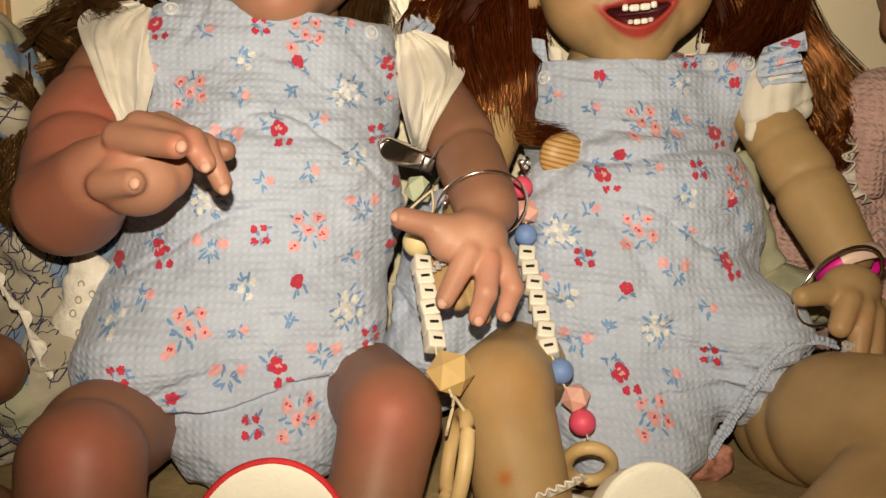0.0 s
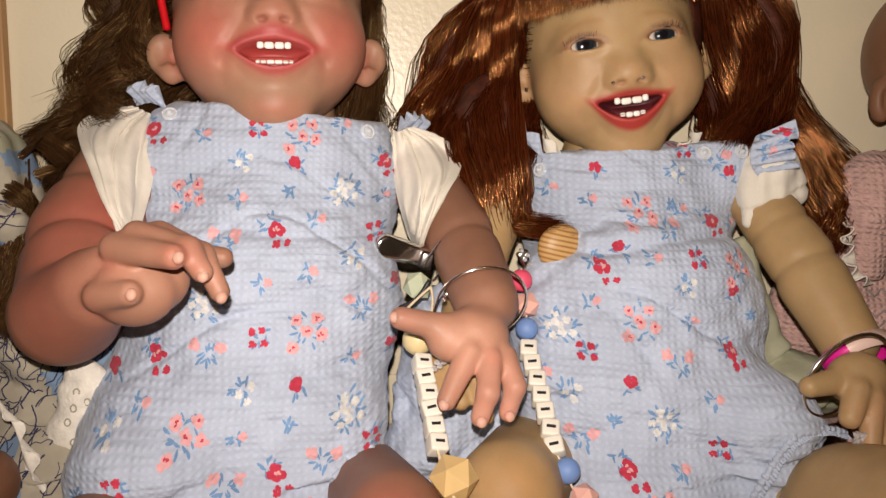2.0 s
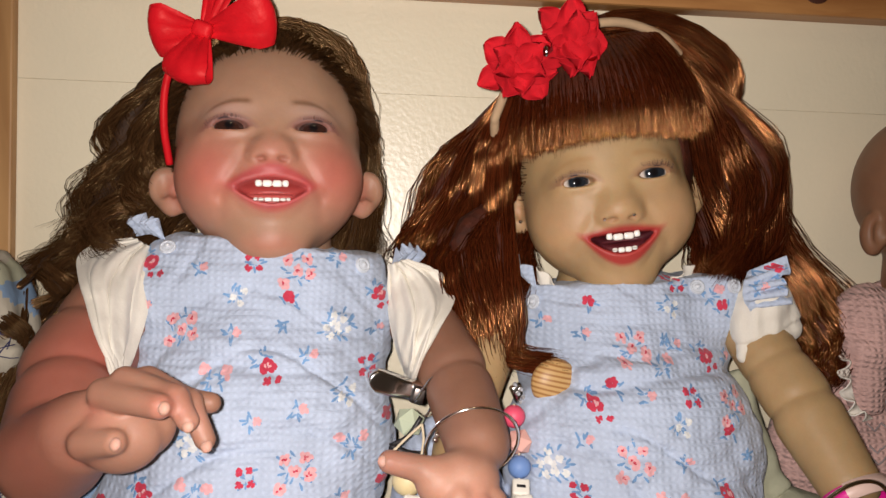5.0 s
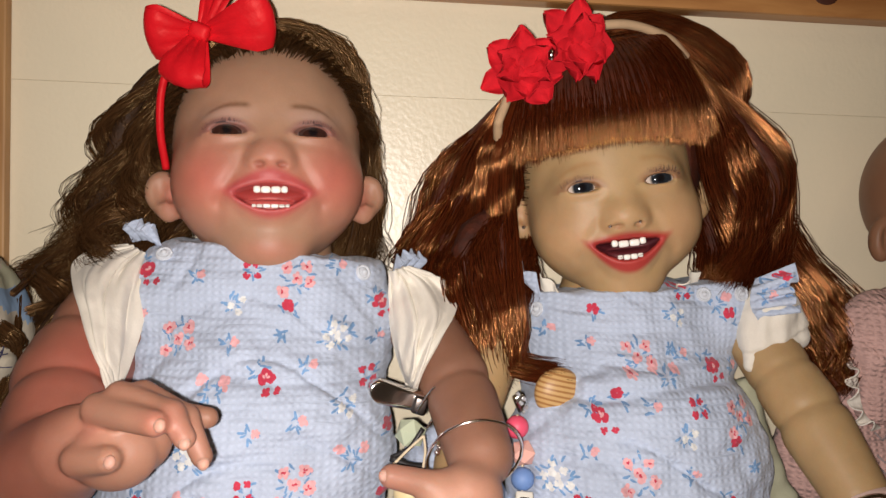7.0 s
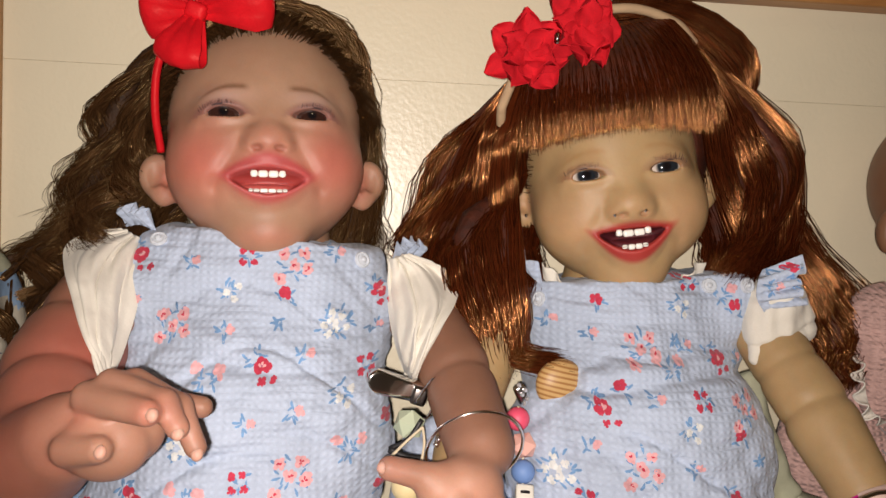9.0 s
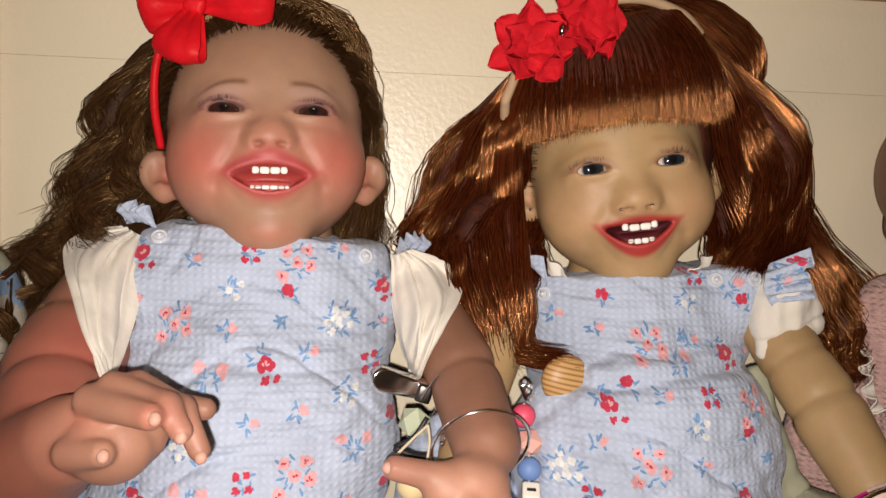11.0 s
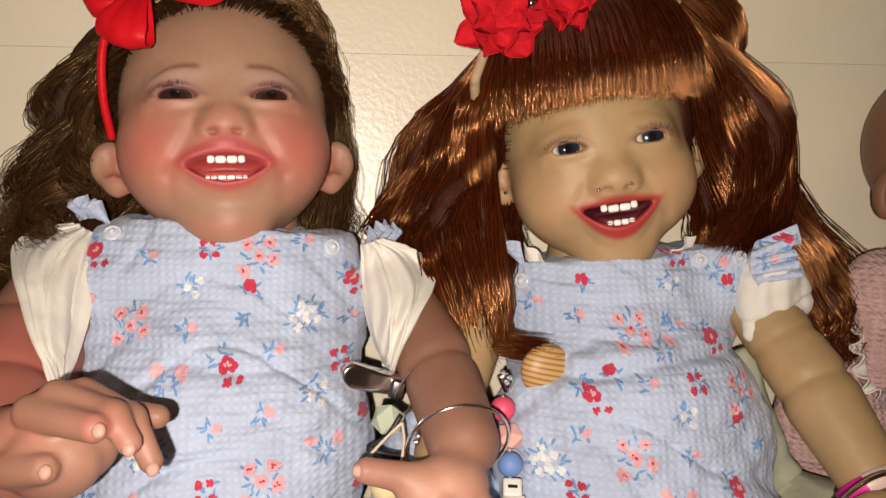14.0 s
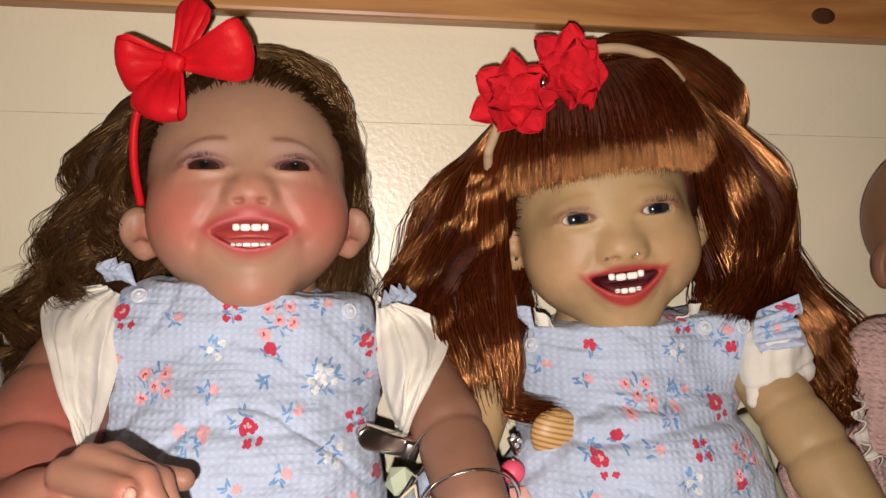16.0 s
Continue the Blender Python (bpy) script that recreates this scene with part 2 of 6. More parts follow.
def part(name, bm, material, parent, label="", smooth=True):
    me = bpy.data.meshes.new(name)
    bmesh.ops.recalc_face_normals(bm, faces=bm.faces)
    for f in bm.faces:
        f.smooth = smooth
    bm.to_mesh(me)
    bm.free()
    me.materials.append(material)
    ob = new(name, me)
    if parent:
        ob.parent = parent
    if label:
        ob["label"] = label
    return ob


def thing(name, label, category, group=""):
    return tagged(new(name), label, category, group)


def cone_capsule(a, b, r1, r2=None, k=0.006):
    return ("c", np.array(a, float), np.array(b, float), r1, r1 if r2 is None else r2, k)


def blob(c, r, k=0.006):
    return ("e", np.array(c, float), np.array((r, r, r) if isinstance(r, (int, float)) else r, float), 0, 0, k)


def distance(P, p):
    if p[0] == "c":
        ab = p[2] - p[1]
        h = np.clip(((P - p[1]) @ ab) / (ab @ ab), 0, 1)
        return np.linalg.norm(P - p[1] - h[..., None] * ab, axis=-1) - (p[3] + (p[4] - p[3]) * h)
    q = P - p[1]
    k0 = np.linalg.norm(q / p[2], axis=-1)
    k1 = np.linalg.norm(q / p[2] ** 2, axis=-1)
    return k0 * (k0 - 1) / np.maximum(k1, 1e-9)


def field(P, add, cut=()):
    d = None
    for p in add:
        e = distance(P, p)
        if d is None:
            d = e
        else:
            h = np.clip(0.5 + 0.5 * (d - e) / p[5], 0, 1)
            d = d + (e - d) * h - p[5] * h * (1 - h)
    for p in cut:
        e = -distance(P, p)
        h = np.clip(0.5 - 0.5 * (d - e) / p[5], 0, 1)
        d = d + (e - d) * h + p[5] * h * (1 - h)
    return d


def surface(lo, hi, step, f):
    """The skin of the solid f < 0 inside the box lo..hi as vertices and quads."""
    ax = [np.arange(lo[i], hi[i] + step, step) for i in range(3)]
    G = np.stack(np.meshgrid(*ax, indexing="ij"), axis=-1)
    D = f(G)
    n = np.array(D.shape) - 1
    inside = D < 0
    acc, cnt = np.zeros((*n, 3)), np.zeros(n)
    for axis in range(3):
        others = [i for i in range(3) if i != axis]
        s0, s1 = [slice(None)] * 3, [slice(None)] * 3
        s0[axis], s1[axis] = slice(0, -1), slice(1, None)
        d0, d1 = D[tuple(s0)], D[tuple(s1)]
        cross = inside[tuple(s0)] != inside[tuple(s1)]
        t = np.where(cross, d0 / np.where(cross, d0 - d1, 1), 0)
        pt = G[tuple(s0)].copy()
        pt[..., axis] += t * step
        pt *= cross[..., None]
        for i in (0, 1):
            for j in (0, 1):
                s = [slice(None)] * 3
                s[others[0]] = slice(i, i + n[others[0]])
                s[others[1]] = slice(j, j + n[others[1]])
                acc += pt[tuple(s)]
                cnt += cross[tuple(s)]
    used = cnt > 0
    ids = np.full(n, -1)
    ids[used] = np.arange(used.sum())
    verts = acc[used] / cnt[used][:, None]
    quads = []
    for axis in range(3):
        o1, o2 = (axis + 1) % 3, (axis + 2) % 3
        s0, s1 = [slice(1, -1)] * 3, [slice(1, -1)] * 3
        s0[axis], s1[axis] = slice(0, -1), slice(1, None)
        a, b = inside[tuple(s0)], inside[tuple(s1)]
        for flip in (False, True):
            w = np.argwhere((a & ~b) if not flip else (~a & b))
            if not len(w):
                continue
            w[:, o1] += 1
            w[:, o2] += 1
            def cell(i, j):
                q = w.copy()
                q[:, o1] -= i
                q[:, o2] -= j
                return ids[q[:, 0], q[:, 1], q[:, 2]]
            quad = np.stack([cell(1, 1), cell(0, 1), cell(0, 0), cell(1, 0)], axis=1)
            quads.append(quad[:, ::-1] if flip else quad)
    faces = np.concatenate(quads)
    return verts, faces[(faces >= 0).all(axis=1)]


def box_of(prims, pad=0.012):
    lo, hi = np.full(3, 9.0), np.full(3, -9.0)
    for p in prims:
        if p[0] == "c":
            r = max(p[3], p[4])
            pts = [p[1] - r, p[1] + r, p[2] - r, p[2] + r]
        else:
            pts = [p[1] - p[2], p[1] + p[2]]
        for q in pts:
            lo, hi = np.minimum(lo, q), np.maximum(hi, q)
    return lo - pad, hi + pad


def sheet(name, G, thick, material, parent, label=""):
    """A thin cloth with two faces and a narrow edge, over a grid of places G (n, m, 3)."""
    n, m, _ = G.shape
    nor = np.cross(np.gradient(G, axis=0), np.gradient(G, axis=1))
    nor /= np.maximum(np.linalg.norm(nor, axis=2, keepdims=True), 1e-12)
    a, b = G + nor * thick / 2, G - nor * thick / 2
    I = np.arange(n * m).reshape(n, m)
    quads = np.stack([I[:-1, :-1], I[1:, :-1], I[1:, 1:], I[:-1, 1:]], axis=-1).reshape(-1, 4)
    loop = np.concatenate([I[0, :], I[1:, -1], I[-1, -2::-1], I[-2:0:-1, 0]])
    V = np.concatenate([a.reshape(-1, 3), b.reshape(-1, 3), a.reshape(-1, 3)[loop], b.reshape(-1, 3)[loop]])
    k, L = 2 * n * m, len(loop)
    i = np.arange(L)
    rim = np.stack([k + i, k + (i + 1) % L, k + L + (i + 1) % L, k + L + i], axis=1)
    return link(name, V, np.concatenate([quads, quads[:, ::-1] + n * m, rim]), material, parent, label)


class Pile:
    """Collects pieces of ONE mesh, each with its material and its paint."""
    def __init__(self):
        self.v, self.f, self.m, self.c, self.n = [], [], [], [], 0

    def add(self, verts, faces, material, paint=(0.5, 0.5, 0.5)):
        verts = np.asarray(verts, float)
        self.v.append(verts)
        self.f += [tuple(int(i) + self.n for i in q) for q in faces]
        self.m += [material] * len(faces)
        self.c.append(np.broadcast_to(np.asarray(paint, float), (len(verts), 3)))
        self.n += len(verts)

    def link(self, name, mats):
        return link(name, np.concatenate(self.v), self.f, mats, index=self.m, paint=np.concatenate(self.c))


def curve_points(keys, n):
    """A smooth line through the key points, n samples."""
    k = np.array(keys, float)
    k = np.vstack([2 * k[0] - k[1], k, 2 * k[-1] - k[-2]])
    m = len(k) - 3
    u = np.linspace(0, m - 1e-6, n)
    i = u.astype(int)
    t = (u - i)[:, None]
    a, b, c, d = k[i], k[i + 1], k[i + 2], k[i + 3]
    return 0.5 * (2 * b + (c - a) * t + (2 * a - 5 * b + 4 * c - d) * t ** 2 + (3 * b - a - 3 * c + d) * t ** 3)


def tubes(lines, radii, sides=3):
    """Tubes round many lines at once: lines (n, s, 3), radii (n, s)."""
    n, s, _ = lines.shape
    tan = np.gradient(lines, axis=1)
    tan /= np.maximum(np.linalg.norm(tan, axis=2, keepdims=True), 1e-9)
    ref = np.where(np.abs(tan[..., 1:2]) > 0.9, np.array([1.0, 0, 0]), np.array([0, 1.0, 0]))
    a = np.cross(tan, ref)
    a /= np.maximum(np.linalg.norm(a, axis=2, keepdims=True), 1e-9)
    b = np.cross(tan, a)
    ang = np.arange(sides) * 2 * math.pi / sides
    V = lines[:, :, None] + radii[:, :, None, None] * (a[:, :, None] * np.cos(ang)[None, None, :, None] + b[:, :, None] * np.sin(ang)[None, None, :, None])
    idx = np.arange(n * s * sides).reshape(n, s, sides)
    nxt = np.roll(idx, -1, axis=2)
    F = np.stack([idx[:, :-1], nxt[:, :-1], nxt[:, 1:], idx[:, 1:]], axis=-1).reshape(-1, 4)
    return V.reshape(-1, 3), F


def tube_bm(keys, r, n=24, sides=10, closed=False):
    bm = bmesh.new()
    pts = curve_points(list(keys) + ([keys[0]] if closed else []), n)
    V, F = tubes(pts[None], np.full((1, n), r), sides)
    vs = [bm.verts.new(v) for v in V]
    for f in F:
        bm.faces.new([vs[i] for i in f])
    if not closed:
        bm.faces.new(vs[:sides][::-1])
        bm.faces.new(vs[-sides:])
    else:
        bmesh.ops.remove_doubles(bm, verts=bm.verts, dist=r * 0.3)
    return bm


def ring_keys(centre, u, v, n=16):
    c, u, v = Vector(centre), Vector(u), Vector(v)
    return [tuple(c + u * math.cos(2 * math.pi * i / n) + v * math.sin(2 * math.pi * i / n)) for i in range(n)]


def ball_bm(c, r, sub=3):
    bm = bmesh.new()
    r = (r, r, r) if isinstance(r, (int, float)) else r
    bmesh.ops.create_icosphere(bm, subdivisions=sub, radius=1, matrix=Matrix.LocRotScale(c, None, r))
    return bm


def block_bm(size, m, bevel=0.001, seg=2):
    bm = bmesh.new()
    bmesh.ops.create_cube(bm, size=1, matrix=m @ Matrix.Diagonal((*size, 1)))
    if bevel:
        bmesh.ops.bevel(bm, geom=bm.edges[:], offset=bevel, segments=seg, affect="EDGES", profile=0.6)
    return bm


rng = np.random.default_rng(5)


def strands(guide, spread, count, thick=0.0004, wave=0.0, waves=3.0, loose=0.004, segs=14, mess=0.6, frizz=0.0):
    """Hair along a guide line; spread: the lock's half-width at its root, middle and tip."""
    g = curve_points(guide, segs)
    u = np.linspace(0, 1, segs)
    w = np.interp(u, (0, 0.5, 1), spread)
    a = rng.uniform(0, 2 * math.pi, count)
    r = np.sqrt(rng.uniform(0.02, 1, count))
    off = np.stack([np.cos(a) * r, np.sin(a) * r * 0.6, np.sin(a + 1.3) * r * 0.8], axis=1)
    lines = g[None] + off[:, None] * w[None, :, None]
    ph = rng.normal(0, mess, (count, 1)) + rng.uniform(0, 6.3)
    sw = wave * np.minimum(u * 2.5, 1)[None]
    lines[..., 0] += sw * np.sin(waves * 2 * math.pi * u[None] + ph)
    lines[..., 1] += 0.6 * sw * np.cos(waves * 2 * math.pi * u[None] + ph)
    lines += rng.normal(0, 1, (count, 1, 3)) * loose * (u ** 2)[None, :, None]
    lines += rng.normal(0, 1, (count, segs, 3)) * 0.00016
    if frizz:
        k = np.cumsum(rng.normal(0, 1, (count, segs, 3)), axis=1)
        lines += frizz * (k - k.mean(axis=1, keepdims=True)) * np.minimum(u * 2, 1)[None, :, None]
    rad = thick * rng.uniform(0.6, 1.3, (count, 1)) * np.interp(u, (0, 0.8, 1), (1, 1, 0.25))[None]
    return tubes(lines, rad)


def core(guide, spread, scale=0.42, segs=14):
    g = curve_points(guide, segs)
    w = np.interp(np.linspace(0, 1, segs), (0, 0.5, 1), spread) * scale
    V, F = tubes(g[None], w[None], 8)
    return V, F


# ---- the room: plank wall, rail, post, bed, plain walls behind ----
def slab(name, lo, hi, material, parent=None, label="", bevel=0.002):
    c = [(a + b) / 2 for a, b in zip(lo, hi)]
    return part(name, block_bm([b - a for a, b in zip(lo, hi)], pose(*c), bevel), material, parent, label, smooth=False)


wall = tagged(slab("wall_north", (-2.0, 0.694, 0.0), (2.0, 0.80, 2.4), ROOM_PAINT), "cream-painted plank wall behind the dolls", "wall", kind="structure")
for z0, z1 in ((0.05, 0.419), (0.42, 0.7615), (0.762, 1.1030), (1.1031, 1.4445), (1.4455, 1.786)):
    slab("plank", (-1.9, 0.680, z0), (1.9, 0.692, z1), WALL_PAINT, wall, bevel=0.0004)
rail = tagged(slab("trim", (-1.9, 0.655, 1.179), (1.9, 0.679, 1.275), PINE, bevel=0.003), "varnished knotty pine rail along the plank wall", "wooden rail", kind="structure")
for kx, kz, kr in ((0.383, 1.195, 0.009), (-0.52, 1.22, 0.007), (0.83, 1.23, 0.008)):
    bm = bmesh.new()
    bmesh.ops.create_uvsphere(bm, u_segments=20, v_segments=10, radius=1, matrix=Matrix.LocRotScale((kx, 0.6555, kz), None, (kr * 1.25, 0.0012, kr * 0.8)))
    part("knot", bm, KNOT, rail, "dark pine knot")
tagged(slab("trim", (-0.273, 0.668, 0.30), (-0.2615, 0.679, 1.178), PINE_POST, bevel=0.0015), "narrow pine batten upright on the plank wall", "wooden batten", kind="structure")
tagged(slab("wall_south", (-2.0, -2.2, 0.0), (2.0, -2.1, 2.4), ROOM_PAINT), "plain plaster wall", "wall", kind="structure")
tagged(slab("wall_east", (2.0, -2.2, 0.0), (2.1, 0.8, 2.4), ROOM_PAINT), "plain plaster wall", "wall", kind="structure")
tagged(slab("wall_west", (-2.1, -2.2, 0.0), (-2.0, 0.8, 2.4), ROOM_PAINT), "plain plaster wall", "wall", kind="structure")
tagged(slab("ceiling", (-2.1, -2.2, 2.4), (2.1, 0.8, 2.5), ROOM_PAINT), "plain plaster ceiling", "ceiling", kind="structure")
tagged(slab("floor", (-2.1, -2.2, -0.1), (2.1, 0.8, 0.0), CARPET), "brown carpeted floor", "floor", kind="structure")
bed = thing("bed", "bed with a tan bedspread on which the dolls sit", "bed")
slab("bed_base", (-1.0, -0.12, 0.0), (1.0, 0.66, 0.48), PINE, bed, "pine bed base", 0.01)
slab("mattress", (-0.98, -0.10, 0.482), (0.98, 0.65, 0.676), BEDSPREAD, bed, bevel=0.03)
gx, gy = np.meshgrid(np.linspace(-0.97, 0.97, 130), np.linspace(-0.09, 0.655, 60), indexing="ij")
gz = np.array([0.690 + 0.008 * noise.noise((x * 9, y * 9, 2)) + 0.003 * noise.noise((x * 40, y * 30, 5)) for x, y in zip(gx.ravel(), gy.ravel())])
V = np.stack([gx.ravel(), gy.ravel(), gz], axis=1)
I = np.arange(130 * 60).reshape(130, 60)
F = np.stack([I[:-1, :-1], I[1:, :-1], I[1:, 1:], I[:-1, 1:]], axis=-1).reshape(-1, 4)
link("bedspread", V, F, BEDSPREAD, bed, "creased tan bedspread").modifiers.new("thick", "SOLIDIFY").thickness = 0.012


# ---- dolls: each one is one mesh ----
def smooth_mask(d, edge):
    return np.clip(0.5 - d / edge, 0, 1)


def head(pile, M, spec, skin, lip, blush, inner, eye_colour):
    """A laughing vinyl head: skull, cheeks, nose, lids, open mouth, ears, eyes, teeth."""
    s = spec
    ex, ez, mz, nz = s["eye_x"], s["eye_z"], s["mouth_z"], s["nose_z"]
    add = [blob((0, 0.002, 0.018), (s["skull"], 0.068, 0.076)), blob((0, -0.010, -0.028), (s["jaw"], 0.050, 0.044), 0.03),
           blob((s["cheek_x"], -0.030, s["cheek_z"]), s["cheek"], 0.018), blob((-s["cheek_x"], -0.030, s["cheek_z"]), s["cheek"], 0.018),
           blob((0, -0.036, s["chin_z"]), (0.024, 0.020, 0.017), 0.018),
           cone_capsule((0, -0.0545, ez - 0.002), (0, -0.0630, nz + 0.003), 0.005, 0.008, 0.016),
           blob((0, -0.0645, nz), s["nose"], 0.008),
           blob((s["wing"], -0.0625, nz - 0.0015), (0.0060, 0.0082, 0.0062), 0.0034), blob((-s["wing"], -0.0625, nz - 0.0015), (0.0060, 0.0082, 0.0062), 0.0034)]
    cut, slits = [], []
    for sx in (-1, 1):
        add.append(blob((sx * ex, -0.0480, ez), 0.0168, 0.010))
        add.append(blob((sx * (ex + 0.001), -0.0510, ez - s["bag"]), (0.0135, 0.0095, 0.0042), 0.005))
        slits.append((sx * ex, blob((sx * ex, -0.070, ez - 0.0005), (s["slit_w"], 0.016, s["slit_h"]), 0.0016)))
        cut.append(blob((sx * 0.0074, -0.0715, nz - 0.0058), (0.0038, 0.0034, 0.0017), 0.0022))
    mouth = [blob((0, -0.048, mz + s["lip_up"]), (0.030, s["pout"], 0.0170), 0.012)]
    opening = [blob((0, -0.071, mz), (s["mouth_w"], 0.020, s["mouth_h"]), 0.0025)]
    tongue = [blob((0, -0.051, mz - 0.0045), (0.0185, 0.010, 0.0052), 0.003)]
    ears = []
    for sx in (-1, 1):
        ears += [blob((sx * 0.0725, 0.002, s["ear_z"] + 0.003), (0.0120, 0.006, 0.0150), 0.004), blob((sx * 0.0675, -0.002, s["ear_z"] - 0.009), (0.0080, 0.006, 0.0105), 0.008)]
        cut.append(blob((sx * 0.0735, -0.006, s["ear_z"] + 0.003), (0.0062, 0.0055, 0.0095), 0.003))
        cut.append(blob((sx * 0.0660, -0.008, s["ear_z"] - 0.001), (0.0030, 0.0060, 0.0060), 0.003))

    def bend(P):
        Q = P.copy()
        pinch = 1 - 0.52 * np.minimum((P[..., 0] / s["mouth_w"]) ** 2, 1.1)
        Q[..., 2] = mz + (P[..., 2] - s["smile"] * P[..., 0] ** 2 - mz) / pinch
        return Q

    def f(P):
        d = field(P, add + ears)
        B = bend(P)
        e = field(B, mouth)
        h = np.clip(0.5 + 0.5 * (d - e) / 0.010, 0, 1)
        d = d + (e - d) * h - 0.010 * h * (1 - h)
        o = -field(B, opening)
        h = np.clip(0.5 - 0.5 * (d - o) / 0.0025, 0, 1)
        d = d + (o - d) * h + 0.0025 * h * (1 - h)
        for p in cut:
            o = -distance(P, p)
            h = np.clip(0.5 - 0.5 * (d - o) / p[5], 0, 1)
            d = d + (o - d) * h + p[5] * h * (1 - h)
        for x0, p in slits:
            Q = P.copy()
            Q[..., 2] += s["squint"] * ((P[..., 0] - x0) ** 2 - 0.00004)
            o = -distance(Q, p)
            h = np.clip(0.5 - 0.5 * (d - o) / p[5], 0, 1)
            d = d + (o - d) * h + p[5] * h * (1 - h)
        return np.minimum(d, field(B, tongue))

    V, F = surface((-0.085, -0.086, -0.092), (0.085, 0.078, 0.100), 0.0013, f)
    # smile folds beside the mouth and under the eyes
    for x0, z0, x1, z1, deep, wide in ((0.0165, nz + 0.001, 0.0330, mz - 0.002, s["fold"] * 0.8, 0.0046), (0.0330, mz - 0.002, 0.0325, mz - 0.014, s["fold"] * 0.7, 0.0046), (0.0110, ez - 0.0085, 0.0400, ez - 0.0105, s["fold"] * 0.6, 0.0042)):
        for sx in (-1, 1):
            p0, p1 = np.array((sx * x0, z0)), np.array((sx * x1, z1))
            w = V[:, [0, 2]] - p0
            t = np.clip(w @ (p1 - p0) / ((p1 - p0) @ (p1 - p0)), 0, 1)
            dist = np.linalg.norm(w - t[:, None] * (p1 - p0), axis=1)
            V[:, 1] += deep * np.exp(-(dist / wide) ** 2) * (V[:, 1] < -0.02)
    X, Yd, Z = V.T
    C = np.tile(np.array(skin, float), (len(V), 1))

    def lay(colour, a):
        nonlocal C
        a = np.clip(a, 0, 1)[:, None]
        C = C * (1 - a) + np.array(colour) * a

    front = Yd < -0.02
    for sx in (-1, 1):
        q = np.sqrt(((X - sx * s["blush_x"]) / 0.030) ** 2 + ((Z - s["cheek_z"] + 0.002) / 0.030) ** 2)
        lay(blush, s["blush"] * np.exp(-q ** 2 * 1.3) * (Yd < 0.03))
        q = np.sqrt(((X - sx * ex) / 0.016) ** 2 + ((Z - ez - 0.010) / 0.006) ** 2)
        lay(s["lid"], 0.65 * np.exp(-q ** 2) * front)
        zc = Z + s["squint"] * ((X - sx * ex) ** 2 - 0.00004)
        q = np.sqrt(((X - sx * (ex + 0.001)) / (s["slit_w"] + 0.0045)) ** 2 + ((zc - ez) / (s["slit_h"] + 0.0034)) ** 2)
        lay(s["shadow"], 0.62 * smooth_mask(q - 1.0, 0.45) * front * (zc > ez - 0.001))
        w = np.abs(X) - 0.0225
        bz = s["brow_z"] - np.where(w > 0, 19, 9) * w ** 2
        lay(s["brow"], s["brow_a"] * smooth_mask(np.abs(Z - bz) - 0.0013 + 0.05 * np.maximum(w, 0), 0.0034) * front * np.clip((X * sx - 0.0110) / 0.005, 0, 1) * np.clip((0.047 - X * sx) / 0.010, 0, 1))
        q = np.sqrt(((X - sx * 0.0074) / 0.0036) ** 2 + ((Z - nz + 0.006) / 0.0022) ** 2)
        lay(s["nostril"], 0.6 * smooth_mask(q - 0.8, 0.8) * front)
        q = np.sqrt(((X - sx * 0.066) / 0.006) ** 2 + ((Z - s["ear_z"]) / 0.011) ** 2)
        lay(blush, 0.35 * np.exp(-q ** 2))
    lay(blush, 0.40 * s["blush"] * np.exp(-((X / 0.012) ** 2 + ((Z - nz) / 0.010) ** 2)) * front)
    lay(blush, 0.5 * s["blush"] * np.exp(-((X / 0.022) ** 2 + ((Z - s["chin_z"] + 0.004) / 0.008) ** 2)) * front)
    B = bend(V)[:, 2]
    q = np.sqrt((X / (s["mouth_w"] + 0.0034)) ** 2 + ((B - mz - s["lip_up"]) / (s["mouth_h"] + s["lip_h"])) ** 2)
    lay(blush, 0.35 * s["blush"] * np.exp(-np.maximum(q - 1, 0) ** 2 * 9) * front)
    lay(lip, 0.90 * smooth_mask(q - 1.0, 0.26) * front)
    inside = field(bend(V), [blob((0, -0.071, mz), (s["mouth_w"] - 0.0005, 0.0195, s["mouth_h"] - 0.0005))]) < 0.0006
    deep = inside & (Yd > -0.0605)
    C[deep] = inner
    on_tongue = field(bend(V), tongue) < 0.0008
    C[on_tongue] = s["tongue"]
    to = np.array(M)[:3, :3].T
    at = np.array(M.translation)
    pile.add(V @ to + at, F, 0, C)
    # eyes
    for sx in (-1, 1):
        bm = bmesh.new()
        bmesh.ops.create_uvsphere(bm, u_segments=40, v_segments=24, radius=0.0152)
        E = np.array([v.co for v in bm.verts])
        EF = [[v.index for v in fc.verts] for fc in bm.faces]
        bm.free()
        E = E[:, [0, 2, 1]] * (1, -1, 1)
        g = np.linalg.norm(E[:, [0, 2]] - np.array((s["gaze"], 0.0004)), axis=1) * np.where(E[:, 1] < 0, 1, 9)
        EC = np.tile(np.array((0.54, 0.47, 0.41)), (len(E), 1))
        EC[g < s["iris"]] = eye_colour
        EC[g < 0.0030] = (0.006, 0.005, 0.006)
        pile.add((E + np.array((sx * ex, -0.0478, ez))) @ to + at, EF, 1, EC)
        n = 26
        u = np.linspace(-1, 1, n)
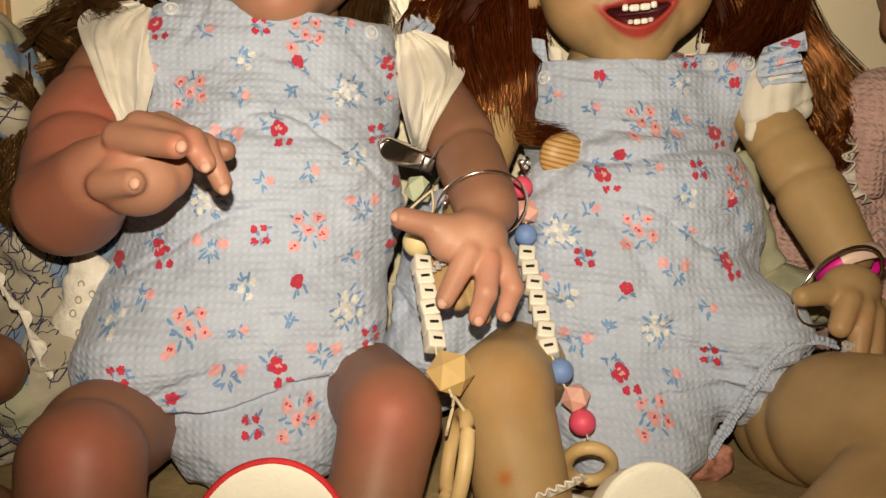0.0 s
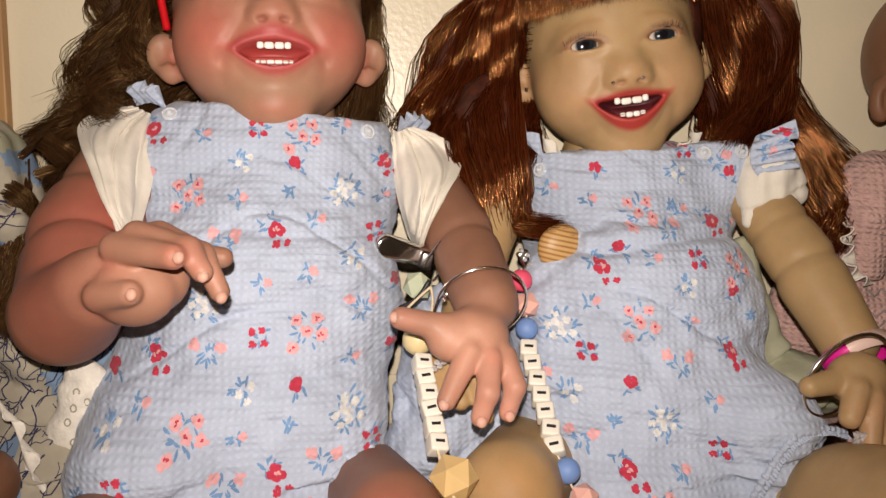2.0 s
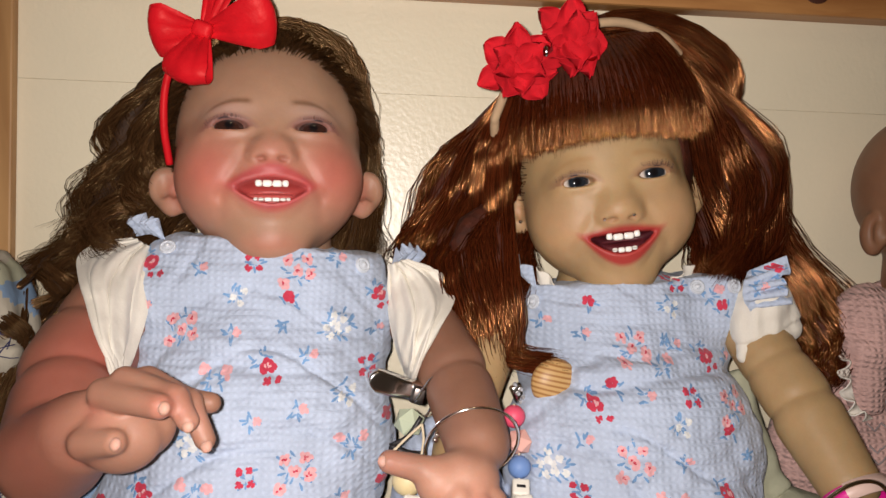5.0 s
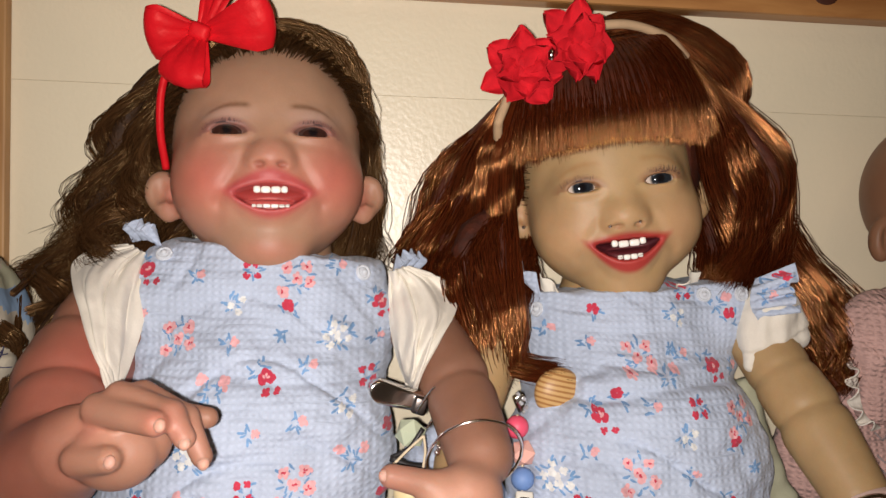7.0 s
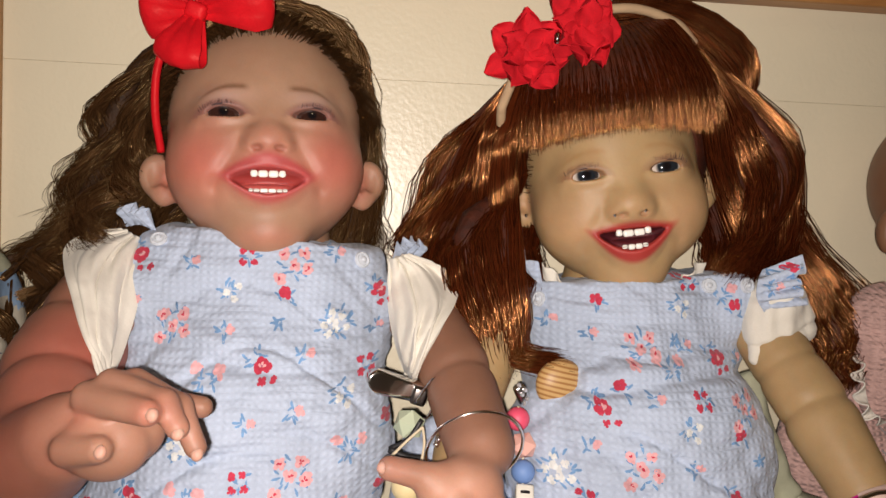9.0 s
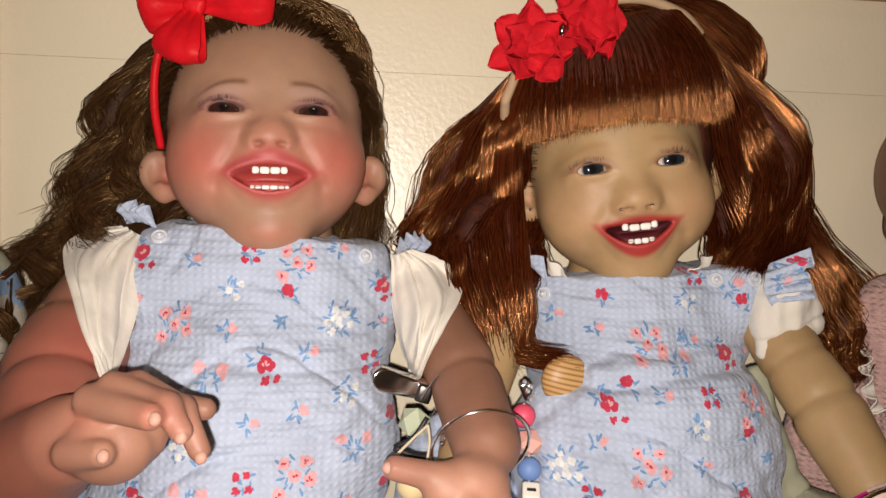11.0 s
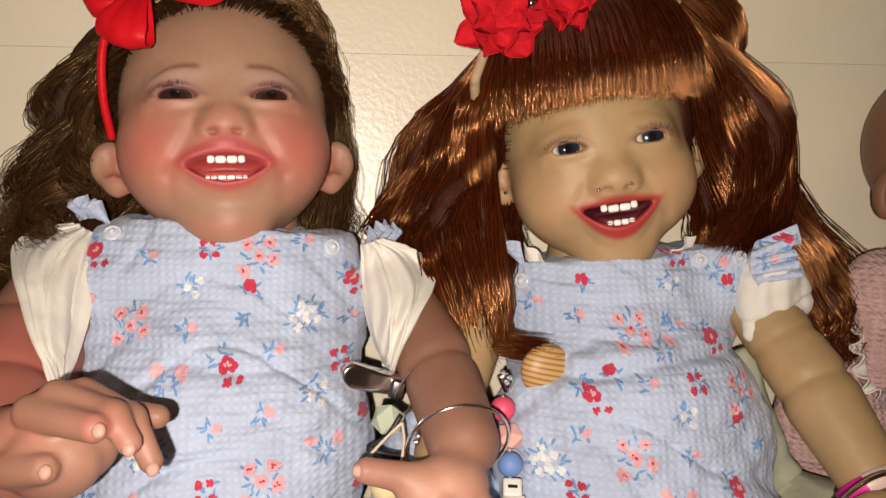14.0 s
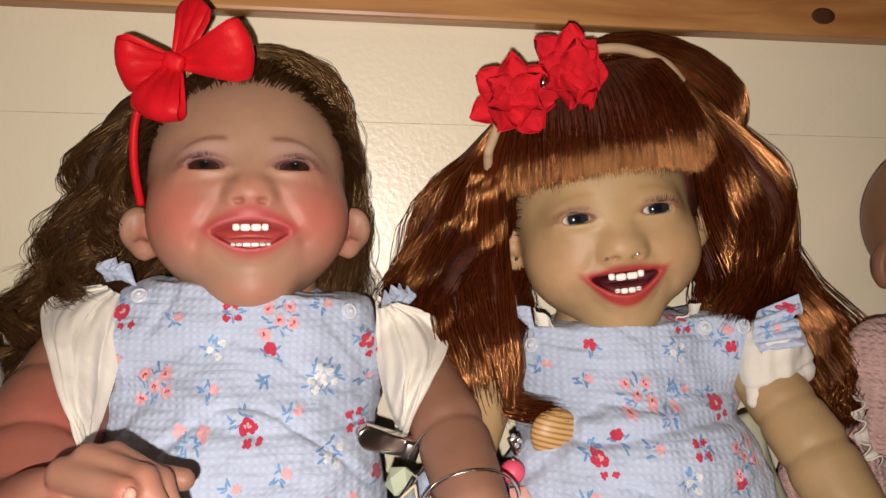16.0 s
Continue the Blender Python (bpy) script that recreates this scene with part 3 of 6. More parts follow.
        roots = np.stack([sx * ex + u * s["slit_w"] * 1.05, -0.0645 + 0.007 * u ** 2, ez + s["slit_h"] * np.sqrt(np.maximum(1 - (u * 0.97) ** 2, 0.02)) + 0.0003 - s["squint"] * ((u * s["slit_w"] * 1.05) ** 2 - 0.00004)], axis=1)
        tips = roots + np.stack([u * 0.0016 + rng.normal(0, 0.0006, n), np.full(n, -0.0040), s["lash"] * rng.uniform(0.7, 1.2, n)], axis=1)
        mids = (roots + tips) / 2 + np.array((0, -0.001, -0.0008))
        LV, LF = tubes(np.stack([roots, mids, tips], axis=1), np.tile(np.array((0.00028, 0.0002, 0.00006)), (n, 1)))
        pile.add(LV @ to + at, LF, 3)
        LV, LF = tubes(roots[None], np.full((1, n), s["liner"]), 5)
        pile.add(LV @ to + at, LF, 3)
    for row in s["teeth"]:
        z0, h, y0, widths = row
        x = -sum(widths) / 2
        for w in widths:
            cx = x + w / 2
            bm = block_bm((w * 0.94, 0.0035, h * (1.0 if w > 0.004 else 0.8)), pose(cx, y0 + 9 * cx * cx, z0 + s["smile"] * cx * cx), min(w, h) * 0.42, 4)
            bm.verts.ensure_lookup_table()
            TV = np.array([v.co for v in bm.verts])
            TF = [[v.index for v in fc.verts] for fc in bm.faces]
            bm.free()
            pile.add(TV @ to + at, TF, 2)
            x += w


def limb(pile, prims, skin, blush_and_lit=(), blush=(0.6, 0.2, 0.15), step=0.0021, cut=()):
    lo, hi = box_of(prims)
    V, F = surface(lo, hi, step, lambda P: field(P, prims, cut))
    C = np.tile(np.array(skin, float), (len(V), 1))
    # spots of blush; those with their own colour paint torchlight on near hands
    for c, r, a, *own in blush_and_lit:
        k = (a * np.exp(-(np.linalg.norm(V - np.array(c), axis=1) / r) ** 2))[:, None]
        C = C * (1 - k) + np.array(own[0] if own else blush) * k
    pile.add(V, F, 0, C)


def nail(pile, c, r, m_rot, colour):
    bm = ball_bm((0, 0, 0), 1, 2)
    V = np.array([v.co for v in bm.verts]) * np.array(r)
    F = [[v.index for v in f.verts] for f in bm.faces]
    bm.free()
    R = np.array(Euler([radians(a) for a in m_rot]).to_matrix())
    pile.add(V @ R.T + np.array(c), F, 0, colour)


def add_hair(pile, slot, locks):
    for guide, spread, count, opts in locks:
        fill = opts.pop("fill", 0.42)
        # the core takes the darkened copy, as shade inside the lock
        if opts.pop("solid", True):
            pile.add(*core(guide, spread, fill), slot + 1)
        pile.add(*strands(guide, spread, int(count * 2.1), **opts), slot)


def cap_hair(pile, slot, M, tilt, count, start, r=(0.0680, 0.0725, 0.0800), c=(0, 0.004, 0.018)):
    """The rooted hair that lies on the skull behind the hairline, with strands combed back over it."""
    def f(P):
        d = distance(P, blob(c, r))
        back = P[..., 1] - start - (0.085 - P[..., 2]) * tilt
        return np.maximum(d + 0.0075 * np.clip(1 - back / 0.028, 0, 1) ** 1.5, -back * 0.9)
    V, F = surface((-0.08, -0.08, -0.08), (0.08, 0.085, 0.11), 0.0022, f)
    to, at = np.array(M)[:3, :3].T, np.array(M.translation)
    # the cap under the strands has the shade-darkened hair colour too
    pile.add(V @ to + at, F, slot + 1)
    # combed strands
    lines = []
    for _ in range(count):
        a = rng.uniform(-2.25, 2.25)
        u = np.linspace(0, 1, 9)
        ring = np.stack([np.sin(a) * np.ones(9), np.zeros(9), np.cos(a) * np.ones(9)], axis=1)
        zz = c[2] + r[2] * math.cos(a) * 0.9
        y0 = start + (0.085 - zz) * tilt + rng.uniform(-0.006, 0.024)
        s0 = np.clip((y0 - c[1]) / r[1], -0.97, 0.9)
        ph = np.arcsin(s0) + u * rng.uniform(0.5, 1.0)
        ph = np.minimum(ph, 1.5)
        lift = 1.0 + (rng.uniform(0, 0.05) * u - 0.035 * np.clip(1 - u / 0.30, 0, 1) ** 1.5)
        P = np.stack([c[0] + r[0] * lift * np.sin(a + 0.15 * u) * np.cos(ph), c[1] + r[1] * lift * np.sin(ph), c[2] + r[2] * lift * np.cos(a + 0.15 * u) * np.cos(ph)], axis=1)
        lines.append(P)
    LV, LF = tubes(np.array(lines), np.full((count, 9), 0.00024))
    pile.add(LV @ to + at, LF, slot)


DOLLS = "dolls sitting on the bed"

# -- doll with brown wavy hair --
# limb tone: deeper vinyl, darkened further for the torchlight's fall-off
SKIN_A, BLUSH_A, LIMB_A_DIM = (0.37, 0.217, 0.136), (0.50, 0.112, 0.086), (0.245, 0.120, 0.075)
A = Pile()
HEAD_A = pose(-0.0590, 0.617, 1.038, -12, -1, 7.5)
head(A, HEAD_A, dict(bag=0.0098, squint=9.0, shadow=(0.16, 0.055, 0.060), liner=0.0008, pout=0.0200, fold=0.0024, skull=0.0670, iris=0.0106, nostril=(0.20, 0.06, 0.04), cheek_x=0.0318, wing=0.0108, nose=(0.0114, 0.0092, 0.0080), lip_up=0.0020, eye_x=0.0275, eye_z=0.0078, mouth_z=-0.0368, nose_z=-0.0112, jaw=0.0525, cheek=0.0300, cheek_z=-0.021, chin_z=-0.066, ear_z=-0.022,
                     slit_w=0.0132, slit_h=0.0038, mouth_w=0.0260, mouth_h=0.0086, lip_h=0.0066, smile=4.0, blush_x=0.042, blush=0.68, lid=(0.50, 0.33, 0.27),
                     brow_z=0.0248, brow=(0.13, 0.056, 0.022), brow_a=0.92, tongue=(0.50, 0.10, 0.09), gaze=0.0, lash=0.0020,
                     teeth=[(-0.0326, 0.0044, -0.0662, (0.0046, 0.0064, 0.0064, 0.0044)), (-0.0432, 0.0024, -0.0652, (0.003, 0.004, 0.005, 0.005, 0.004, 0.003))]),
     SKIN_A, (0.42, 0.066, 0.068), BLUSH_A, (0.32, 0.045, 0.04), (0.035, 0.014, 0.010))
limb(A, [cone_capsule((-0.05, 0.60, 0.80), (-0.05, 0.63, 0.93), 0.055, 0.05), cone_capsule((-0.05, 0.635, 0.93), (-0.05, 0.625, 1.0), 0.04, 0.036, 0.01)], SKIN_A, step=0.004)
# arm that lies across the chest, with its fingers
ARM_A1 = [cone_capsule((-0.150, 0.600, 0.945), (-0.159, 0.570, 0.923), 0.0315, 0.0315), cone_capsule((-0.165, 0.548, 0.906), (-0.167, 0.534, 0.896), 0.0325, 0.0330, 0.0014), cone_capsule((-0.163, 0.508, 0.880), (-0.161, 0.482, 0.862), 0.0325, 0.030, 0.0014),
         cone_capsule((-0.160, 0.470, 0.862), (-0.136, 0.448, 0.880), 0.0275, 0.023, 0.005), blob((-0.113, 0.438, 0.888), (0.029, 0.015, 0.021), 0.010), blob((-0.1105, 0.430, 0.8835), (0.0215, 0.015, 0.0185), 0.0016),
         cone_capsule((-0.1255, 0.423, 0.882), (-0.1085, 0.413, 0.8855), 0.0084, 0.0066, 0.0022),
         cone_capsule((-0.118, 0.428, 0.906), (-0.085, 0.404, 0.9050), 0.0082, 0.0064, 0.003),
         cone_capsule((-0.108, 0.430, 0.912), (-0.080, 0.414, 0.907), 0.0078, 0.0068, 0.003), cone_capsule((-0.080, 0.414, 0.907), (-0.0725, 0.409, 0.897), 0.0066, 0.0056, 0.003),
         cone_capsule((-0.098, 0.434, 0.912), (-0.075, 0.424, 0.903), 0.0075, 0.0064, 0.003), cone_capsule((-0.075, 0.424, 0.903), (-0.066, 0.419, 0.885), 0.0062, 0.0054, 0.003),
         cone_capsule((-0.094, 0.442, 0.902), (-0.067, 0.438, 0.8995), 0.0070, 0.0056, 0.003)]
# the last two spots paint the torch's brightness onto the near fingers
limb(A, ARM_A1, LIMB_A_DIM, [((-0.165, 0.47, 0.93), 0.05, 0.5), ((-0.15, 0.53, 0.905), 0.03, 0.6), ((-0.15, 0.45, 0.87), 0.03, 0.35), ((-0.08, 0.40, 0.905), 0.012, 0.6), ((-0.118, 0.425, 0.897), 0.008, 0.6), ((-0.125, 0.425, 0.878), 0.008, 0.5), ((-0.100, 0.415, 0.895), 0.036, 0.7, (0.46, 0.24, 0.165)), ((-0.070, 0.412, 0.895), 0.012, 0.6, (0.52, 0.26, 0.19))], BLUSH_A, 0.0017)
for c in ((-0.1060, 0.4072, 0.8860), (-0.0815, 0.3985, 0.9055), (-0.0715, 0.4045, 0.8955), (-0.0645, 0.4145, 0.8830)):
    nail(A, c, (0.0030, 0.0018, 0.0034), (-20, 0, 0), (0.52, 0.29, 0.22))
# arm with the bangle
ARM_A2 = [cone_capsule((0.052, 0.600, 0.930), (0.073, 0.556, 0.898), 0.025, 0.0235), cone_capsule((0.0775, 0.540, 0.885), (0.0835, 0.500, 0.862), 0.0228, 0.0205, 0.0014),
         blob((0.072, 0.476, 0.846), (0.022, 0.016, 0.018), 0.010), blob((0.056, 0.470, 0.845), (0.012, 0.011, 0.011), 0.008),
         cone_capsule((0.056, 0.472, 0.852), (0.0285, 0.468, 0.8595), 0.0088, 0.0068, 0.005),
         cone_capsule((0.068, 0.462, 0.840), (0.0535, 0.447, 0.8165), 0.0082, 0.0058, 0.003),
         cone_capsule((0.080, 0.462, 0.836), (0.077, 0.446, 0.821), 0.0078, 0.0068, 0.003), cone_capsule((0.077, 0.446, 0.821), (0.0728, 0.447, 0.8060), 0.0066, 0.0056, 0.002),
         cone_capsule((0.090, 0.468, 0.836), (0.0945, 0.456, 0.821), 0.0076, 0.0066, 0.003), cone_capsule((0.0945, 0.456, 0.821), (0.0905, 0.456, 0.8055), 0.0064, 0.0054, 0.002)]
# the spots with own colours paint a lit, pinkish palm, fingers and thumb
limb(A, ARM_A2, LIMB_A_DIM, [((0.066, 0.462, 0.842), 0.032, 0.9, (0.54, 0.285, 0.195)), ((0.08, 0.450, 0.812), 0.026, 0.9, (0.62, 0.31, 0.23)), ((0.030, 0.468, 0.859), 0.012, 0.7, (0.56, 0.27, 0.20)), ((0.082, 0.455, 0.838), 0.007, 0.5)], (0.62, 0.25, 0.18), 0.0017)
for c in ((0.0515, 0.4425, 0.8155), (0.0725, 0.4395, 0.8060), (0.0905, 0.4495, 0.8055), (0.0245, 0.464, 0.861)):
    nail(A, c, (0.0032, 0.0020, 0.0034), (-20, 0, 0), (0.60, 0.34, 0.27))
# legs
LEG_A1 = [cone_capsule((-0.128, 0.480, 0.730), (-0.1370, 0.432, 0.739), 0.032, 0.0330), cone_capsule((-0.1370, 0.403, 0.740), (-0.136, 0.385, 0.705), 0.0325, 0.031, 0.002),
         cone_capsule((-0.125, 0.400, 0.700), (-0.070, 0.385, 0.694), 0.020, 0.018, 0.006)]
limb(A, LEG_A1, LIMB_A_DIM, [((-0.128, 0.365, 0.765), 0.03, 0.65)], BLUSH_A)
LEG_A2 = [cone_capsule((0.008, 0.500, 0.745), (0.0225, 0.425, 0.757), 0.028, 0.0285), cone_capsule((0.022, 0.418, 0.754), (0.008, 0.375, 0.705), 0.0275, 0.024, 0.006)]
limb(A, LEG_A2, LIMB_A_DIM, [((0.018, 0.385, 0.775), 0.025, 0.55)], BLUSH_A)
cap_hair(A, 4, HEAD_A, 0.37, 3000, -0.047, (0.0725, 0.0725, 0.0800))
RINGLETS = []
for k in range(44):
    a = -1.55 + 3.15 * k / 43
    keys = []
    y0 = -0.046 + (0.085 - (0.018 + 0.072 * math.cos(a))) * 0.37 + 0.004 * math.sin(k * 2.1)
    f0 = math.asin(max(-0.96, min(0.9, (y0 - 0.004) / 0.0725)))
    for q in (0.0, 0.15, 0.35, 0.65, 1.0):
        f = min(f0 + 1.25 * q, 1.45)
        up = 0.985 + 0.10 * q ** 0.6 + 0.02 * math.sin(k * 1.3)
        b = a * (1 + 0.16 * q)
        keys.append(tuple(HEAD_A @ Vector((0.0725 * up * math.sin(b) * math.cos(f), 0.004 + 0.0725 * up * math.sin(f), 0.018 + 0.080 * up * math.cos(b) * math.cos(f) - 0.018 * q * abs(math.sin(a))))))
    RINGLETS.append((keys, (0.0030, 0.0055, 0.0080), 46, dict(solid=False, wave=0.0016, waves=3.0, mess=1.2, loose=0.004, segs=18, thick=0.00020, frizz=0.0005)))
RINGLETS.append(([(-0.105, 0.620, 1.125), (-0.148, 0.635, 1.100), (-0.168, 0.640, 1.062), (-0.176, 0.632, 1.020), (-0.186, 0.612, 0.982)], (0.010, 0.018, 0.018), 240, dict(wave=0.009, waves=3.2, loose=0.007, mess=0.55, frizz=0.0006, thick=0.0003, segs=28)))
for k in range(8):
    u = k / 7
    root = np.array((-0.108 - 0.018 * u, 0.612 + 0.020 * (k % 3) / 2, 1.112 - 0.050 * u))
    belly = np.array((-0.138 - 0.012 * (k % 4) / 3, 0.628 - 0.008 * (k % 2), 1.045 - 0.025 * u))
    tip = np.array((-0.162 - 0.040 * ((k * 5) % 8) / 7, 0.612 - 0.02 * (k % 3), 0.985 - 0.050 * ((k * 7) % 11) / 10))
    keys = []
    for q in np.linspace(0, 1, 17):
        p = root * (1 - q) ** 2 + 2 * belly * q * (1 - q) + tip * q ** 2
        r = (0.004 + 0.0075 * q) * min(1, q * 4)
        a = q * (15 + 4 * (k % 3)) + k * 1.7
        keys.append(tuple(p + np.array((r * math.cos(a), 0.7 * r * math.sin(a), 0.4 * r * math.sin(a)))))
    RINGLETS.append((keys, (0.005, 0.0040, 0.0022), 50, dict(wave=0.0, loose=0.004, segs=44, thick=0.00030, frizz=0.0004, fill=0.3)))
add_hair(A, 4, RINGLETS + [
    ([(-0.080, 0.63, 1.132), (-0.130, 0.645, 1.090), (-0.150, 0.648, 1.03), (-0.163, 0.635, 0.980), (-0.190, 0.615, 0.945)], (0.016, 0.024, 0.018), 330, dict(wave=0.010, waves=2.8, loose=0.005, mess=0.5, frizz=0.0007, thick=0.0004, segs=24)),
    ([(-0.100, 0.62, 1.128), (-0.132, 0.630, 1.095), (-0.142, 0.632, 1.05), (-0.150, 0.625, 1.0), (-0.165, 0.610, 0.955)], (0.014, 0.020, 0.016), 330, dict(wave=0.008, waves=3.0, loose=0.005, mess=0.5, frizz=0.0006, thick=0.0004, segs=24)),
    ([(-0.110, 0.605, 1.118), (-0.060, 0.610, 1.136), (-0.015, 0.615, 1.120), (0.000, 0.628, 1.080), (0.004, 0.640, 1.03)], (0.009, 0.010, 0.010), 420, dict(wave=0.003, waves=3.0, loose=0.006, mess=1.5, frizz=0.0009, thick=0.00035, segs=20)),
    ([(-0.018, 0.620, 1.116), (-0.001, 0.632, 1.075), (0.006, 0.640, 1.02), (0.002, 0.636, 0.975)], (0.008, 0.010, 0.012), 260, dict(wave=0.003, waves=2.0, loose=0.004)),
    ([(-0.090, 0.645, 1.110), (-0.130, 0.655, 1.05), (-0.150, 0.640, 0.99), (-0.170, 0.615, 0.945), (-0.180, 0.60, 0.92)], (0.020, 0.024, 0.016), 320, dict(wave=0.010, waves=2.4, mess=0.9, frizz=0.0006, thick=0.0004, segs=24)),
    ([(-0.085, 0.64, 1.110), (-0.150, 0.65, 1.06), (-0.178, 0.648, 1.01), (-0.176, 0.645, 0.985), (-0.205, 0.64, 0.965), (-0.24, 0.63, 0.955)], (0.006, 0.006, 0.006), 140, dict(wave=0.011, waves=2.2, mess=0.25)),
    ([(-0.180, 0.63, 0.960), (-0.215, 0.62, 0.960), (-0.235, 0.615, 0.945), (-0.222, 0.61, 0.925), (-0.205, 0.605, 0.935)], (0.006, 0.007, 0.005), 70, dict(wave=0.003)),
    ([(-0.190, 0.62, 0.950), (-0.215, 0.60, 0.90), (-0.222, 0.58, 0.865), (-0.222, 0.56, 0.840)], (0.016, 0.018, 0.012), 260, dict(wave=0.006, waves=2.5)),
    ([(-0.150 - 0.010 * k / 4, 0.628, 1.045 - 0.006 * k) for k in range(2)] + [(-0.165 - 0.0035 * k + 0.013 * math.cos(k * 1.25), 0.625 - 0.0035 * k + 0.008 * math.sin(k * 1.25), 1.020 - 0.0085 * k) for k in range(10)], (0.006, 0.006, 0.004), 110, dict(wave=0.0, loose=0.002, segs=30, thick=0.0004)),
    ([(-0.195 - 0.0030 * k + 0.014 * math.cos(k * 1.3 + 1), 0.610 - 0.003 * k + 0.008 * math.sin(k * 1.3 + 1), 0.975 - 0.0075 * k) for k in range(8)], (0.006, 0.006, 0.004), 110, dict(wave=0.0, loose=0.002, segs=28, thick=0.0004)),
    ([(-0.226 + 0.012 * math.cos(k * 1.3), 0.588 - 0.004 * k + 0.007 * math.sin(k * 1.3), 0.955 - 0.0085 * k) for k in range(8)], (0.006, 0.007, 0.004), 120, dict(wave=0.0, loose=0.003, segs=28, thick=0.0004)),
    ([(-0.232, 0.595, 0.935), (-0.226, 0.570, 0.895), (-0.218, 0.545, 0.860), (-0.208, 0.525, 0.836)], (0.012, 0.012, 0.007), 260, dict(wave=0.005, waves=2.5, mess=1.2, frizz=0.001)),
    ([(-0.018, 0.63, 1.110), (0.002, 0.645, 1.06), (0.006, 0.648, 1.01), (0.002, 0.64, 0.965)], (0.012, 0.012, 0.010), 260, dict(wave=0.004, waves=2.0)),
    ([(-0.03, 0.645, 1.02), (-0.01, 0.652, 0.99), (0.0, 0.645, 0.965), (0.005, 0.635, 0.94)], (0.02, 0.02, 0.012), 160, dict(wave=0.004)),
    ([(-0.095, 0.64, 1.06), (-0.125, 0.648, 1.01), (-0.13, 0.64, 0.98), (-0.15, 0.62, 0.95)], (0.02, 0.018, 0.014), 200, dict(wave=0.006)),
    ([(-0.10, 0.645, 1.12), (-0.155, 0.65, 1.07), (-0.185, 0.65, 1.0), (-0.225, 0.645, 0.960)], (0.014, 0.036, 0.034), 110, dict(wave=0.010, mess=1.6, frizz=0.0012, solid=False, thick=0.00022, segs=26)),
    ([(-0.015, 0.64, 1.12), (0.012, 0.65, 1.05), (0.015, 0.65, 0.99), (0.016, 0.645, 0.96)], (0.008, 0.012, 0.014), 60, dict(wave=0.003, frizz=0.0012, solid=False, thick=0.00022)),
])
tagged(A.link("doll", [SKIN, EYE, TEETH, LASH, HAIR_BROWN, UNDER_BROWN]), "laughing rosy-cheeked vinyl doll with long wavy brown hair", "doll", DOLLS)

# -- doll with auburn hair and a fringe --
SKIN_B, BLUSH_B = (0.41, 0.272, 0.130), (0.56, 0.27, 0.16)
B_ = Pile()
HEAD_B = pose(0.196, 0.629, 1.026, -1, -8.5, -7)
head(B_, HEAD_B, dict(bag=0.0100, squint=7.0, shadow=(0.20, 0.085, 0.050), liner=0.0006, pout=0.0172, fold=0.0016, skull=0.0640, iris=0.0070, nostril=(0.30, 0.14, 0.07), cheek_x=0.0305, wing=0.0108, nose=(0.0120, 0.0094, 0.0086), lip_up=-0.0020, eye_x=0.0272, eye_z=0.006, mouth_z=-0.0408, nose_z=-0.0180, jaw=0.0495, cheek=0.029, cheek_z=-0.024, chin_z=-0.0665, ear_z=-0.008,
                      slit_w=0.0124, slit_h=0.0039, mouth_w=0.0262, mouth_h=0.0080, lip_h=0.0062, smile=10.0, blush_x=0.038, blush=0.25, lid=(0.40, 0.25, 0.12),
                      brow_z=0.0215, brow=(0.34, 0.16, 0.05), brow_a=0.45, tongue=(0.10, 0.015, 0.02), gaze=0.0008, lash=0.0042,
                      teeth=[(-0.0364, 0.0046, -0.0655, (0.0045, 0.0075, 0.0075, 0.0045)), (-0.0457, 0.0038, -0.0650, (0.004, 0.005, 0.005, 0.004))]),
     SKIN_B, (0.38, 0.018, 0.024), BLUSH_B, (0.06, 0.008, 0.012), (0.016, 0.020, 0.026))
limb(B_, [cone_capsule((0.204, 0.60, 0.80), (0.204, 0.63, 0.92), 0.055, 0.05), cone_capsule((0.204, 0.63, 0.92), (0.20, 0.632, 0.99), 0.04, 0.034, 0.01)], SKIN_B, step=0.004)
limb(B_, [cone_capsule((0.296, 0.595, 0.935), (0.307, 0.568, 0.905), 0.0220, 0.0225), cone_capsule((0.311, 0.556, 0.893), (0.315, 0.546, 0.883), 0.0232, 0.0236, 0.0012), cone_capsule((0.319, 0.532, 0.868), (0.328, 0.502, 0.836), 0.0240, 0.0200, 0.0012),
          blob((0.316, 0.470, 0.818), (0.020, 0.015, 0.017), 0.010), cone_capsule((0.300, 0.466, 0.818), (0.2785, 0.460, 0.8165), 0.0085, 0.0066, 0.004),
          cone_capsule((0.308, 0.458, 0.815), (0.300, 0.450, 0.800), 0.0085, 0.0070, 0.003), cone_capsule((0.318, 0.458, 0.810), (0.3115, 0.445, 0.780), 0.0080, 0.0060, 0.003),
          cone_capsule((0.327, 0.460, 0.806), (0.325, 0.447, 0.772), 0.0078, 0.0060, 0.003), cone_capsule((0.336, 0.466, 0.806), (0.338, 0.452, 0.778), 0.0075, 0.0060, 0.003)],
     SKIN_B, [((0.315, 0.45, 0.80), 0.02, 0.35)], BLUSH_B, 0.0017)
